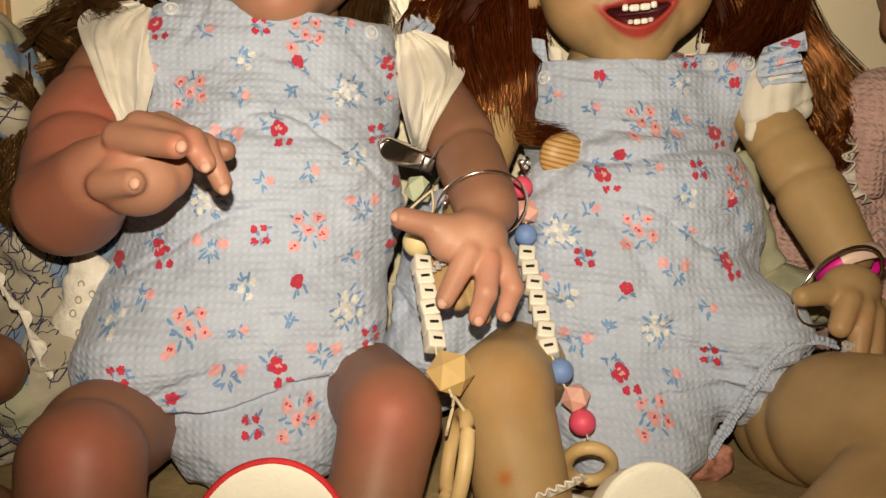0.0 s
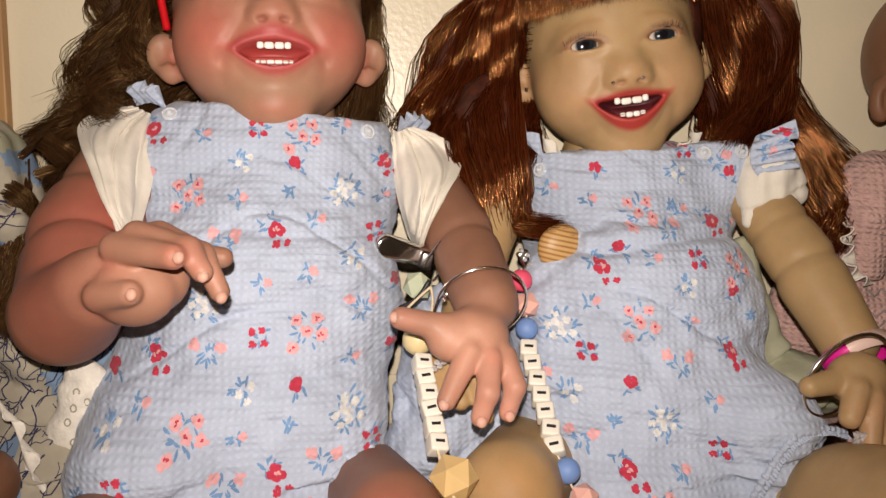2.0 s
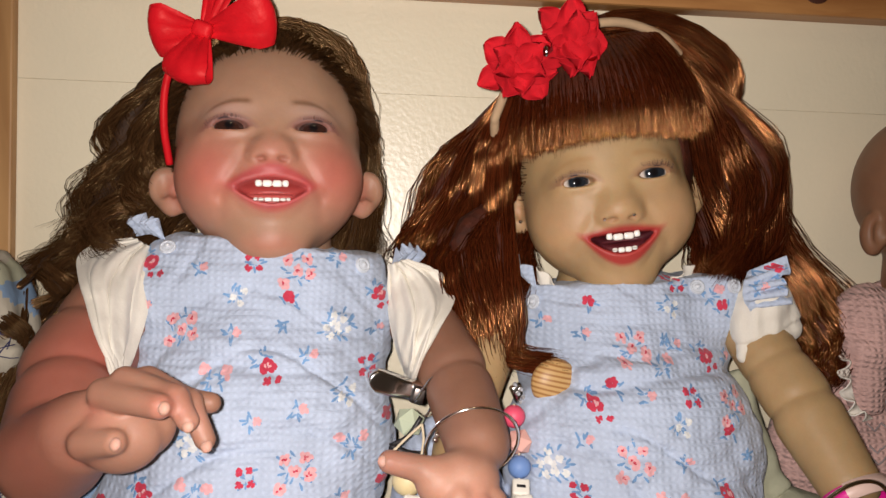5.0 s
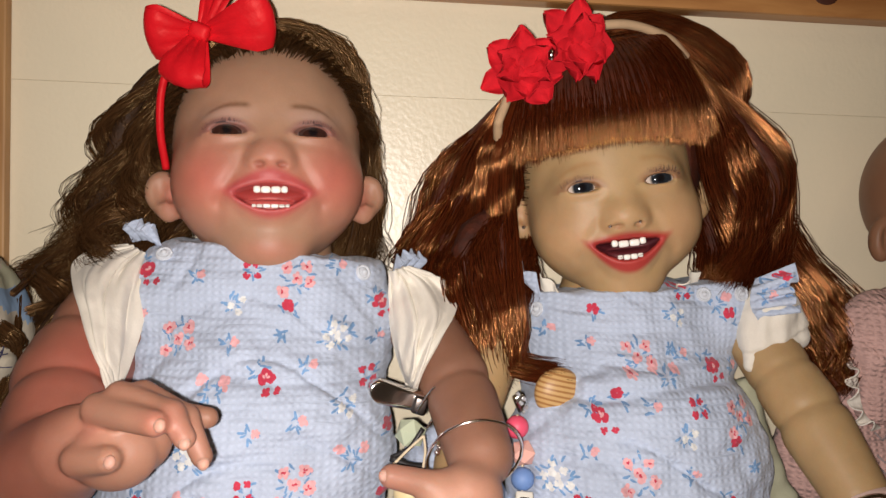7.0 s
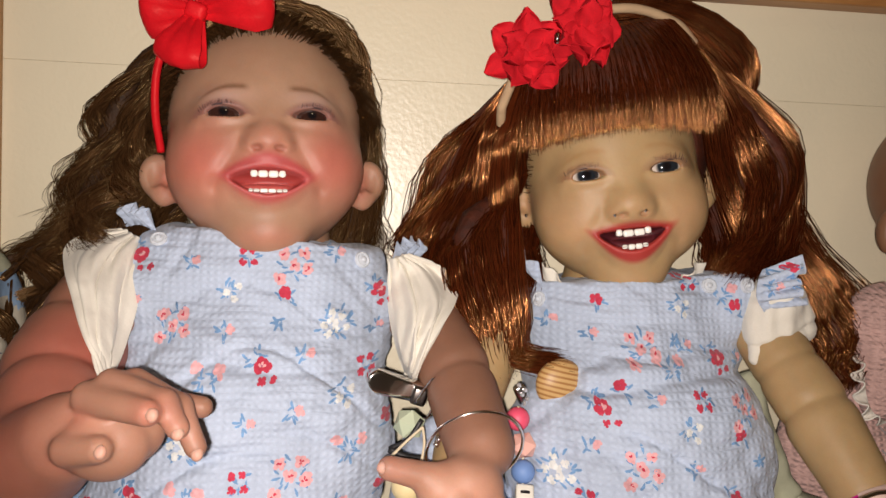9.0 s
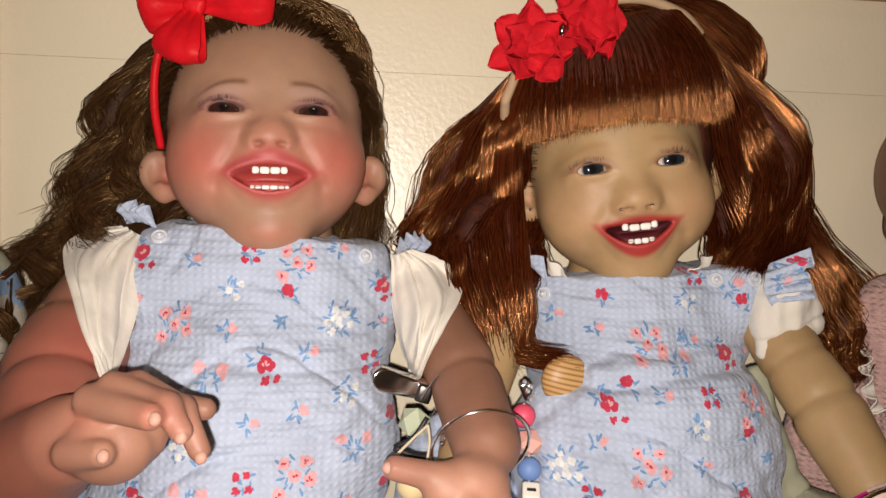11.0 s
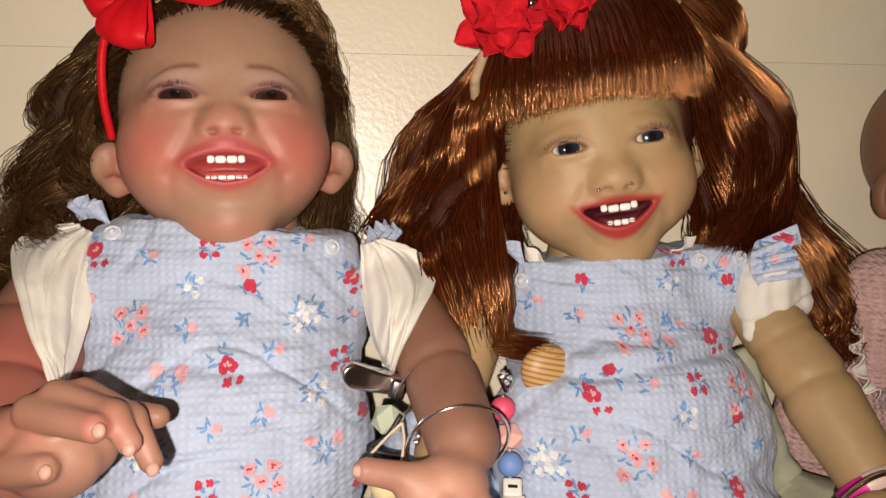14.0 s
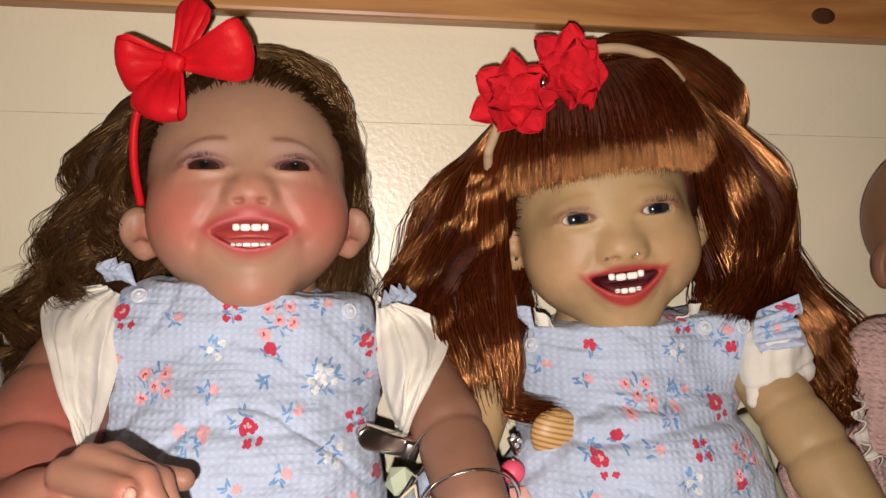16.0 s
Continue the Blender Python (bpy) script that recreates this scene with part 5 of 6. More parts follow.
ruffle("shoulder_ruffle", [(-0.126, 0.588, 0.980), (-0.138, 0.596, 0.984), (-0.150, 0.606, 0.982)], (-0.006, -0.006, 0.013), 4.5, 0.0046, CLOTH_BLUE, romper_a, n=110, m=9)
ruffle("shoulder_ruffle", [(0.030, 0.600, 0.962), (0.040, 0.610, 0.968), (0.050, 0.618, 0.964)], (0.006, -0.006, 0.012), 4.2, 0.0046, CLOTH_BLUE, romper_a, seed=1.0, n=110, m=9)
flap = ruffle("shoulder_ruffle", [(0.287, 0.560, 0.940), (0.280, 0.557, 0.949), (0.280, 0.558, 0.959), (0.288, 0.568, 0.968)], (0.029, -0.006, 0.008), 4.5, 0.0055, CLOTH_BLUE, romper_b, seed=2.0, n=110, m=9)
pr = Print(front_of(flap))
for kind, x, z in (("pink_bud", 0.292, 0.957), ("red_single", 0.302, 0.972), ("pink_bud", 0.309, 0.962), ("blue_sprig", 0.290, 0.970)):
    pr.motif(kind, x, z)
pr.link(romper_b)
ruffle("shoulder_ruffle", [(0.140, 0.598, 0.950), (0.124, 0.603, 0.962), (0.112, 0.610, 0.955)], (-0.006, -0.006, 0.014), 3.0, 0.005, CLOTH_BLUE, romper_b, seed=0.3)


def hem(body, leg, parent, waves):
    """A gathered hem along the line where the leg comes out of the cloth."""
    V = np.array([v.co for v in body.data.vertices])
    ring = V[np.abs(field(V, leg)) < 0.0025]
    a, b = leg[0][1], leg[0][2]
    ax = (b - a) / np.linalg.norm(b - a)
    e1 = np.cross(ax, (0, 0, 1.0))
    e1 /= np.linalg.norm(e1)
    e2 = np.cross(ax, e1)
    ang = np.arctan2((ring - a) @ e2, (ring - a) @ e1)
    keys = []
    for k in range(28):
        sel = np.abs((ang - (-math.pi + 2 * math.pi * k / 28) + math.pi) % (2 * math.pi) - math.pi) < 0.14
        if sel.any():
            keys.append(ring[sel].mean(axis=0) + np.array((0, -0.001, 0)))
    n = 220
    g = curve_points(keys + [keys[0]], n)
    r = 0.0021 + 0.0005 * np.sin(np.linspace(0, waves * 2 * math.pi, n)) + 0.0002 * rng.normal(0, 1, n)
    V, F = tubes(g[None], r[None], 8)
    link("leg_hem", V, F, CLOTH_BLUE, parent, "gathered elastic hem")


hem(body_a, LEG_A1, romper_a, 34)
hem(body_a, LEG_A2, romper_a, 34)
hem(body_b, LEG_B1, romper_b, 34)
HEM_B = [(0.3131, 0.474, 0.7815), (0.2888, 0.464, 0.7884), (0.2725, 0.458, 0.7868), (0.2615, 0.456, 0.7774), (0.2524, 0.456, 0.7619), (0.2433, 0.457, 0.7436), (0.2359, 0.459, 0.726), (0.2279, 0.462, 0.7088), (0.2154, 0.466, 0.6989)]
g = curve_points(HEM_B, 240)
r = 0.0021 + 0.0004 * np.sin(np.arange(240) * 0.95) + 0.0002 * rng.normal(0, 1, 240)
V, F = tubes(g[None], r[None], 10)
link("leg_hem", V, F, CLOTH_BLUE, romper_b, "gathered elastic hem")
ruffle("hem_frill", HEM_B, (0.0034, -0.0020, -0.0042), 64, 0.0008, CLOTH_BLUE, romper_b, n=420, m=5, seed=0.7)

blouse_a = thing("white_blouse", "white cotton blouse with gathered cap sleeves under a romper", "blouse", "white blouses")


def cap_sleeve(inner, outer, arm, parent, waves, amp, puff, seed=0.0, thick=0.0016):
    """A gathered cap sleeve that lies on the arm between its seam and its hem; lines of (x, z)."""
    n, m = 46, 64
    a = curve_points([(x, 0.0, z) for x, z in inner], n)
    b = curve_points([(x, 0.0, z) for x, z in outer], n)
    v = np.linspace(0, 1, m)
    G = a[:, None] * (1 - v)[None, :, None] + b[:, None] * v[None, :, None]
    # rests on what it covers, laid on from the front
    origin = np.array((0.0, 0.0, 0.96))
    D = G + np.array((0, 0.57, 0)) - origin
    y = np.full((n, m), 0.74)
    for _ in range(140):
        d = field(origin + D * y[..., None], arm)
        y = np.where((d > 0.002) & (y < 1.04), y + np.clip(d * 0.8, 0.0008, 0.01), y)
    for _ in range(14):
        q = np.pad(y, 1, mode="edge")
        y = np.minimum(y, (q[:-2, 1:-1] + q[2:, 1:-1] + q[1:-1, :-2] + q[1:-1, 2:]) / 4)
    G = origin + D * y[..., None]
    y = G[..., 1]
    u = np.linspace(0, 1, n)[:, None]
    wob = 0.7 * np.sin(5 * u + seed) + 0.5 * np.sin(11 * u + 2 * seed)
    fold = np.sin(waves * 2 * math.pi * v[None] ** (0.8 + 0.5 * u) + wob + seed) + 0.6 * np.sin(waves * 4.3 * math.pi * v[None] - 1.7 * wob + 2 * u) * np.clip(1.3 - u, 0, 1) + 0.5 * np.sin(9 * u + 6 * v[None] + seed)
    G[..., 1] = y - 0.0015 - puff * np.sin(math.pi * np.clip(v, 0, 1))[None] * np.sin(math.pi * (0.12 + 0.8 * u)) - amp * (1 + fold) * (0.35 + 0.65 * np.sin(math.pi * v)[None])
    G[..., 0] += 0.5 * amp * np.cos(waves * 2 * math.pi * v[None] + wob)
    return sheet("sleeve", G, thick, CLOTH_WHITE, parent)


cap_sleeve([(-0.128, 0.974), (-0.130, 0.955), (-0.134, 0.930), (-0.140, 0.908), (-0.147, 0.890)], [(-0.142, 0.980), (-0.164, 0.976), (-0.177, 0.964), (-0.170, 0.940), (-0.161, 0.915), (-0.151, 0.892)], ARM_A1[:3], blouse_a, 3.4, 0.0026, 0.005)
cap_sleeve([(0.028, 0.966), (0.027, 0.945), (0.031, 0.920), (0.038, 0.898), (0.0435, 0.882)], [(0.040, 0.970), (0.062, 0.962), (0.074, 0.946), (0.064, 0.924), (0.053, 0.902), (0.046, 0.881)], ARM_A2[:2], blouse_a, 3.0, 0.0024, 0.004, 1.3)
blouse_b = thing("white_blouse", "white cotton blouse with short puffed sleeves", "blouse", "white blouses")
cloth("sleeve", [blob((0.306, 0.582, 0.946), (0.020, 0.026, 0.021)), blob((0.296, 0.578, 0.936), (0.017, 0.022, 0.024), 0.010), cone_capsule((0.291, 0.570, 0.928), (0.285, 0.566, 0.906), 0.008, 0.004, 0.010), cone_capsule((0.300, 0.570, 0.924), (0.319, 0.575, 0.931), 0.0140, 0.0140, 0.008)],
      CLOTH_WHITE, blouse_b, crease=0.0016, stretch=(120, 60, 30), step=0.0015)
ruffle("collar", [(0.142, 0.604, 0.955), (0.155, 0.592, 0.944), (0.172, 0.584, 0.938)], (-0.002, -0.002, 0.012), 2.5, 0.0025, CLOTH_WHITE, blouse_b)
ruffle("collar", [(0.232, 0.584, 0.946), (0.245, 0.590, 0.954), (0.258, 0.600, 0.960)], (0.001, -0.002, 0.012), 2.0, 0.0025, CLOTH_WHITE, blouse_b, seed=1.0)

# ---- hair ornaments ----
def ribbon_loop(parent, knot, aim, length, width, depth, name="bow_loop", material=SATIN_RED, turn=0.0):
    """A loop of wide satin ribbon that leaves the knot, turns over and comes back."""
    k, a = np.array(knot), np.array(aim, float)
    a /= np.linalg.norm(a)
    face = np.array((0.0, -1.0, 0.0))
    w = np.cross(a, face)
    w = w * math.cos(turn) + face * math.sin(turn)
    w /= np.linalg.norm(w)
    n_dir = np.cross(w, a)
    n, m = 40, 9
    V = []
    for i in range(n):
        t = i / (n - 1)
        ang = 2 * math.pi * t
        along = length * (0.5 - 0.5 * math.cos(ang)) ** 0.8
        off = depth * math.sin(ang) * (0.4 + 0.6 * along / length)
        for j in range(m):
            v = j / (m - 1) * 2 - 1
            spread = width * (0.22 + 0.78 * min(1, along / length * 1.25))
            pleat = 0.0024 * math.cos(v * 9) * (1 - 0.8 * along / length)
            V.append(k + a * (along - 0.10 * length * v * v * along / length) + w * v * spread * 0.5 + n_dir * (off * (1 - 0.25 * v * v) + pleat))
    return sheet(name, np.array(V).reshape(n, m, 3), 0.0006, material, parent)


bow = thing("hair_bow_headband", "thin red headband with a large red satin ribbon bow", "headband")
part("band", tube_bm([tuple(HEAD_A @ Vector(p)) for p in ((-0.0690, -0.012, -0.006), (-0.0720, -0.026, 0.018), (-0.0700, -0.036, 0.045), (-0.060, -0.040, 0.070), (-0.040, -0.036, 0.092))], 0.0027, 50, 8), SATIN_RED, bow)
KNOT_AT = (-0.098, 0.566, 1.121)
ribbon_loop(bow, KNOT_AT, (-0.97, -0.15, -0.08), 0.035, 0.033, 0.011, turn=0.55)
ribbon_loop(bow, KNOT_AT, (-0.26, -0.45, -0.95), 0.042, 0.031, 0.011, turn=-0.25)
ribbon_loop(bow, KNOT_AT, (0.97, -0.22, 0.20), 0.050, 0.036, 0.010, turn=-0.45)
ribbon_loop(bow, KNOT_AT, (0.34, -0.10, 1.0), 0.042, 0.022, 0.005, name="bow_tail", turn=0.5)
part("bow_knot", block_bm((0.013, 0.012, 0.011), pose(KNOT_AT[0], KNOT_AT[1] - 0.004, KNOT_AT[2], 10, 20, 0), 0.0035, 3), SATIN_RED, bow)


def petal_shell(centre, aim, length, width, cup, material, parent):
    a = Vector(aim).normalized()
    up = Vector((0, -1, 0))
    w = a.cross(up).normalized()
    nrm = w.cross(a).normalized()
    V = []
    n, m = 9, 7
    tw = rng.uniform(-0.4, 0.4)
    for i in range(n):
        t = i / (n - 1)
        half = width * 0.5 * (math.sin(math.pi * min(t * 0.80 + 0.10, 1)) ** 0.7) * (1 - 0.55 * max(0, t - 0.82) / 0.18)
        for j in range(m):
            v = j / (m - 1) * 2 - 1
            p = Vector(centre) + a * length * t + w * half * v + nrm * (cup * (v * v - 0.4) * t + tw * 0.004 * v * t + 0.0012 * math.sin(9 * t + 5 * v) + 0.0016 * t * math.sin(7 * v + 40 * tw))
            V.append(p)
    return sheet("petal", np.array(V).reshape(n, m, 3), 0.0005, material, parent)


flower_band = thing("flower_headband", "beige elastic headband with two red chiffon flowers", "headband")
BAND_B = [(-0.0795, -0.036, 0.050), (-0.0790, -0.044, 0.057), (-0.076, -0.050, 0.065), (-0.055, -0.052, 0.098), (-0.020, -0.046, 0.116), (0.018, -0.042, 0.1195), (0.050, -0.034, 0.108), (0.066, -0.022, 0.094)]
g = curve_points([tuple(HEAD_B @ Vector(p)) for p in BAND_B], 70)
V, F = tubes(g[None], np.full((1, 70), 0.0034), 10)
link("band", V, F, ELASTIC, flower_band)
for fc, n1 in (((0.111, 0.556, 1.105), 6), ((0.147, 0.553, 1.122), 6)):
    for ring_n, ln, wd, lift, cup in ((n1 + 1, 0.0305, 0.021, 0.0, 0.006), (6, 0.022, 0.017, -0.007, 0.009)):
        for i in range(ring_n):
            a = 2 * math.pi * i / ring_n + rng.uniform(-0.25, 0.25) + lift * 60
            petal_shell((fc[0], fc[1] + lift - 0.0012 * (i % 3), fc[2]), (math.cos(a), -0.35 + lift * 45 + rng.uniform(-0.45, 0.45), math.sin(a)), ln * rng.uniform(0.85, 1.1), wd * rng.uniform(0.9, 1.15), cup, CHIFFON_RED, flower_band)
part("bead", ball_bm((0.129, 0.541, 1.1135), (0.0028, 0.0028, 0.0042)), CHROME, flower_band, "small silver bead")

# ---- soother clips ----
def gem(centre, r, material, name, parent, turn=(0, 0, 0), sub=1, label=""):
    bm = bmesh.new()
    bmesh.ops.create_icosphere(bm, subdivisions=sub, radius=r, matrix=pose(*centre, *turn))
    return part(name, bm, material, parent, label, smooth=sub > 1)


def marked_bead(centre, size, turn, parent):
    m = pose(*centre, *turn)
    cube = part("cube_bead", block_bm((size, size, size), m, size * 0.16, 3), BEAD_WHITE, parent, "white cube bead with a dark mark")
    bm = bmesh.new()
    for off, dims in (((0, -size / 2 - 0.0001, 0), (size * 0.50, 0.0003, size * 0.17)), ((size / 2 + 0.0001, 0, 0), (0.0003, size * 0.50, size * 0.17))):
        bmesh.ops.create_cube(bm, size=1, matrix=m @ Matrix.Translation(off) @ Matrix.Diagonal((*dims, 1)))
    part("bar", bm, INK, cube, "black printed bar", smooth=False)


def line(a, b, n):
    return [tuple(a[i] + (b[i] - a[i]) * k / (n - 1) for i in range(3)) for k in range(n)]


clip_a = thing("soother_clip", "soother clip with cream beads, white cubes and a wooden ring", "soother clip", "beaded soother clips")
plate = pose(0.031, 0.548, 0.8885, 0, 16, 12)
V, F = surface((-0.03, -0.012, -0.016), (0.03, 0.012, 0.016), 0.0009, lambda P: np.maximum(field(P, [cone_capsule((-0.009, 0, 0), (0.020, 0, 0), 0.0088, 0.0068)]) , np.abs(P[..., 1] + 0.002) - 0.0035))
link("clip_plate", V @ np.array(plate)[:3, :3].T + np.array(plate.translation), F, CHROME, clip_a, "polished metal clip")
part("clip_hinge", block_bm((0.010, 0.009, 0.012), pose(0.0500, 0.5475, 0.8815, 0, 16, 0), 0.002), DARK_METAL, clip_a)
part("clip_wire", tube_bm([(0.0475, 0.543, 0.878), (0.0535, 0.538, 0.889), (0.0585, 0.535, 0.8955), (0.0625, 0.535, 0.8930), (0.0600, 0.535, 0.8820), (0.0550, 0.536, 0.8705), (0.0500, 0.537, 0.8690)], 0.0009, 40, 8), CHROME, clip_a)
gem((0.0435, 0.536, 0.866), 0.0105, BEAD_GREEN, "faceted_bead", clip_a, (20, 10, 0), label="sage green faceted bead")
part("clip_bar", tube_bm([(0.031, 0.524, 0.8535), (0.042, 0.522, 0.860), (0.0505, 0.524, 0.872)], 0.0016, 12, 8), INK, clip_a)
part("clip_bar", tube_bm([(0.031, 0.524, 0.8535), (0.042, 0.520, 0.8495), (0.054, 0.520, 0.8485)], 0.0026, 12, 8), INK, clip_a)
part("cord", tube_bm([(0.0510, 0.522, 0.868), (0.0410, 0.518, 0.860), (0.0300, 0.514, 0.850)], 0.0009, 20, 6), CORD, clip_a)
part("cord", tube_bm([(0.0510, 0.522, 0.868), (0.0515, 0.515, 0.858), (0.0480, 0.506, 0.842)], 0.0009, 20, 6), CORD, clip_a)
part("round_bead", ball_bm((0.0415, 0.505, 0.8370), 0.0098), BEAD_CREAM, clip_a, "cream round bead")
part("cord", tube_bm([(0.0415, 0.505, 0.8370), (0.044, 0.475, 0.812), (0.050, 0.430, 0.783), (0.0555, 0.410, 0.772)], 0.0010, 30, 6), CORD, clip_a)
for c, rot in zip(line((0.0430, 0.490, 0.8255), (0.0485, 0.447, 0.7905), 6), (8, -4, 5, -8, 3, 10)):
    marked_bead(c, 0.0108, (-48, rot, 12), clip_a)
gem((0.0555, 0.424, 0.7805), 0.0140, BEAD_OCHRE, "faceted_bead", clip_a, (15, 30, 8), label="sand-coloured faceted bead")
part("wooden_ring", tube_bm(ring_keys((0.0570, 0.394, 0.742), (0.004, 0.0125, 0.022), (0.0020, -0.018, 0.0100), 18), 0.0042, 60, 12, True), RING_WOOD, clip_a, "pale beech ring")
for dx in (-0.0025, 0.0025):
    part("cord", tube_bm([(0.0565, 0.412, 0.7720), (0.0570 + dx, 0.400, 0.7705), (0.0580 + dx * 2.6, 0.392, 0.7640), (0.0580 + dx * 2.8, 0.395, 0.7570)], 0.0010, 20, 6), CORD, clip_a)

clip_b = thing("soother_clip", "soother clip with pink and blue beads and white cubes", "soother clip", "beaded soother clips")
hit_w = (0.1450, 0.556, 0.8885)
bm = bmesh.new()
bmesh.ops.create_uvsphere(bm, u_segments=36, v_segments=18, radius=1, matrix=Matrix.LocRotScale(hit_w, Euler((0, 0, 0.15)), (0.0172, 0.0090, 0.0172)))
part("wooden_disc", bm, BEAD_WOOD, clip_b, "grooved round wooden clip cover")
clasp = part("clasp", block_bm((0.009, 0.006, 0.013), pose(0.1215, 0.566, 0.8795, 0, -25, 0), 0.002), CHROME, clip_b, "chrome clasp with clear stones")
for i in range(6):
    part("stone", ball_bm((0.1185 + 0.0032 * (i % 2) + 0.0012 * i, 0.5625, 0.8860 - 0.0032 * i), 0.0019, 1), CRYSTAL, clasp, smooth=False)
def near(p, f=0.945):
    """The beads lie on the front of the cloth."""
    return (p[0] * f, p[1] * f, 0.955 + (p[2] - 0.955) * f)


part("round_bead", ball_bm(near((0.1212, 0.575, 0.8630)), 0.0078), BEAD_PINK, clip_b, "pink round bead")
gem(near((0.1245, 0.568, 0.8465)), 0.0092, BEAD_PEACH, "faceted_bead", clip_b, (10, 20, 30), label="peach faceted bead")
part("round_bead", ball_bm(near((0.1232, 0.560, 0.8310)), 0.0076), BEAD_BLUE, clip_b, "blue round bead")
for c, rot in zip(line((0.1225, 0.550, 0.8180), (0.1300, 0.497, 0.7680), 7), (2, -6, 4, 0, -6, 5, -14)):
    marked_bead(near(c), 0.0113, (-45, rot, -8), clip_b)
part("round_bead", ball_bm(near((0.1358, 0.486, 0.7565)), 0.0080), BEAD_BLUE, clip_b, "blue round bead")
gem(near((0.1450, 0.478, 0.7415)), 0.0095, BEAD_PEACH, "faceted_bead", clip_b, (30, 5, 10), label="peach faceted bead")
part("round_bead", ball_bm(near((0.1475, 0.468, 0.7290)), 0.0082), BEAD_PINK, clip_b, "pink round bead")
part("wooden_ring", tube_bm(ring_keys(near((0.1490, 0.452, 0.7080)), (0.013, 0.0, -0.004), (0.002, -0.008, 0.014), 18), 0.0040, 60, 12, True), RING_WOOD, clip_b, "pale beech ring")
part("cord", tube_bm([near(p) for p in ((0.1212, 0.575, 0.872), (0.1245, 0.568, 0.8465), (0.1225, 0.552, 0.820), (0.1300, 0.497, 0.768), (0.1475, 0.468, 0.729), (0.1490, 0.458, 0.722))], 0.0008, 50, 6), CORD, clip_b)

# ---- bangles and band ----
bangle = thing("bangle", "thin silver wire bangle round a doll's wrist", "bangle")
part("wire_hoop", tube_bm(ring_keys((0.0812, 0.506, 0.8590), (0.0295, 0.004, -0.001), (0.003, -0.0155, 0.0265), 20), 0.0010, 90, 8, True), SILVER, bangle)
for p in ((0.0570, 0.498, 0.8640), (0.0580, 0.495, 0.8680)):
    part("end_ball", ball_bm(p, 0.0019, 2), SILVER, bangle)

band = thing("wristband", "magenta plastic wristband with a pale tab", "wristband")
def strip(centre, u, v, arm, half, a0, a1, lift, material, parent, name, label=""):
    u, v, w = Vector(u), Vector(v), Vector(arm).normalized()
    V, n = [], 48
    for i in range(n):
        a = a0 + (a1 - a0) * i / (n - 1)
        r = u * math.cos(a) + v * math.sin(a)
        for s, o in ((-half, 0), (half, 0), (half, 0.0010), (-half, 0.0010)):
            V.append(Vector(centre) + r * (1 + lift + o / r.length) + w * s)
    F = []
    for i in range(n - 1):
        for k in range(4):
            F.append((i * 4 + k, i * 4 + (k + 1) % 4, i * 4 + 4 + (k + 1) % 4, i * 4 + 4 + k))
    return link(name, V, F, material, parent, label)


ARM_B = (0.013, -0.044, -0.046)
strip((0.3300, 0.494, 0.8270), (0.0220, 0.002, 0.0045), (-0.003, -0.0150, 0.0135), ARM_B, 0.0052, 0, 2 * math.pi, 0.0, WRIST_PINK, band, "loop")
strip((0.3300, 0.494, 0.8270), (0.0220, 0.002, 0.0045), (-0.003, -0.0150, 0.0135), ARM_B, 0.0056, -0.3, 2.2, 0.06, WRIST_PALE, band, "tab", "pale peach tab")
charm_bangle = thing("bangle", "dark silver bangle with a crystal charm", "bangle")
part("wire_hoop", tube_bm(ring_keys((0.3060, 0.466, 0.8210), (0.0290, 0.004, 0.0040), (0.004, -0.004, 0.0270), 20), 0.0013, 90, 8, True), SILVER, charm_bangle)
for i in range(7):
    part("stone", ball_bm((0.3035 + 0.004 * (i % 3), 0.4475 - 0.001 * (i % 2), 0.7900 - 0.0032 * (i // 3)), 0.0024, 1), CRYSTAL, charm_bangle, "clear cut stone", smooth=False)
charms = thing("charm_bracelet", "bracelet of clear stones and silver links half hidden", "bracelet")
for i in range(10):
    part("stone", ball_bm((0.0500 + 0.0014 * i, 0.480 - 0.0008 * (i % 3), 0.8255 + 0.0011 * i + 0.003 * (i % 2)), 0.0021, 1), CRYSTAL, charms, smooth=False)

# ---- studs ----
for p, lab in (((0.1290, 0.613, 1.0000), "tiny gold ear stud"), ((0.2690, 0.604, 1.0225), "tiny gold ear stud"), ((0.1768, 0.5555, 1.0025), "tiny gold nose stud"), ((0.1975, 0.5550, 1.0065), "tiny gold nose stud")):
    tagged(part("stud", ball_bm(p, 0.0013, 2), SILVER, None), lab + " on a smiling doll", "stud", "tiny gold studs")

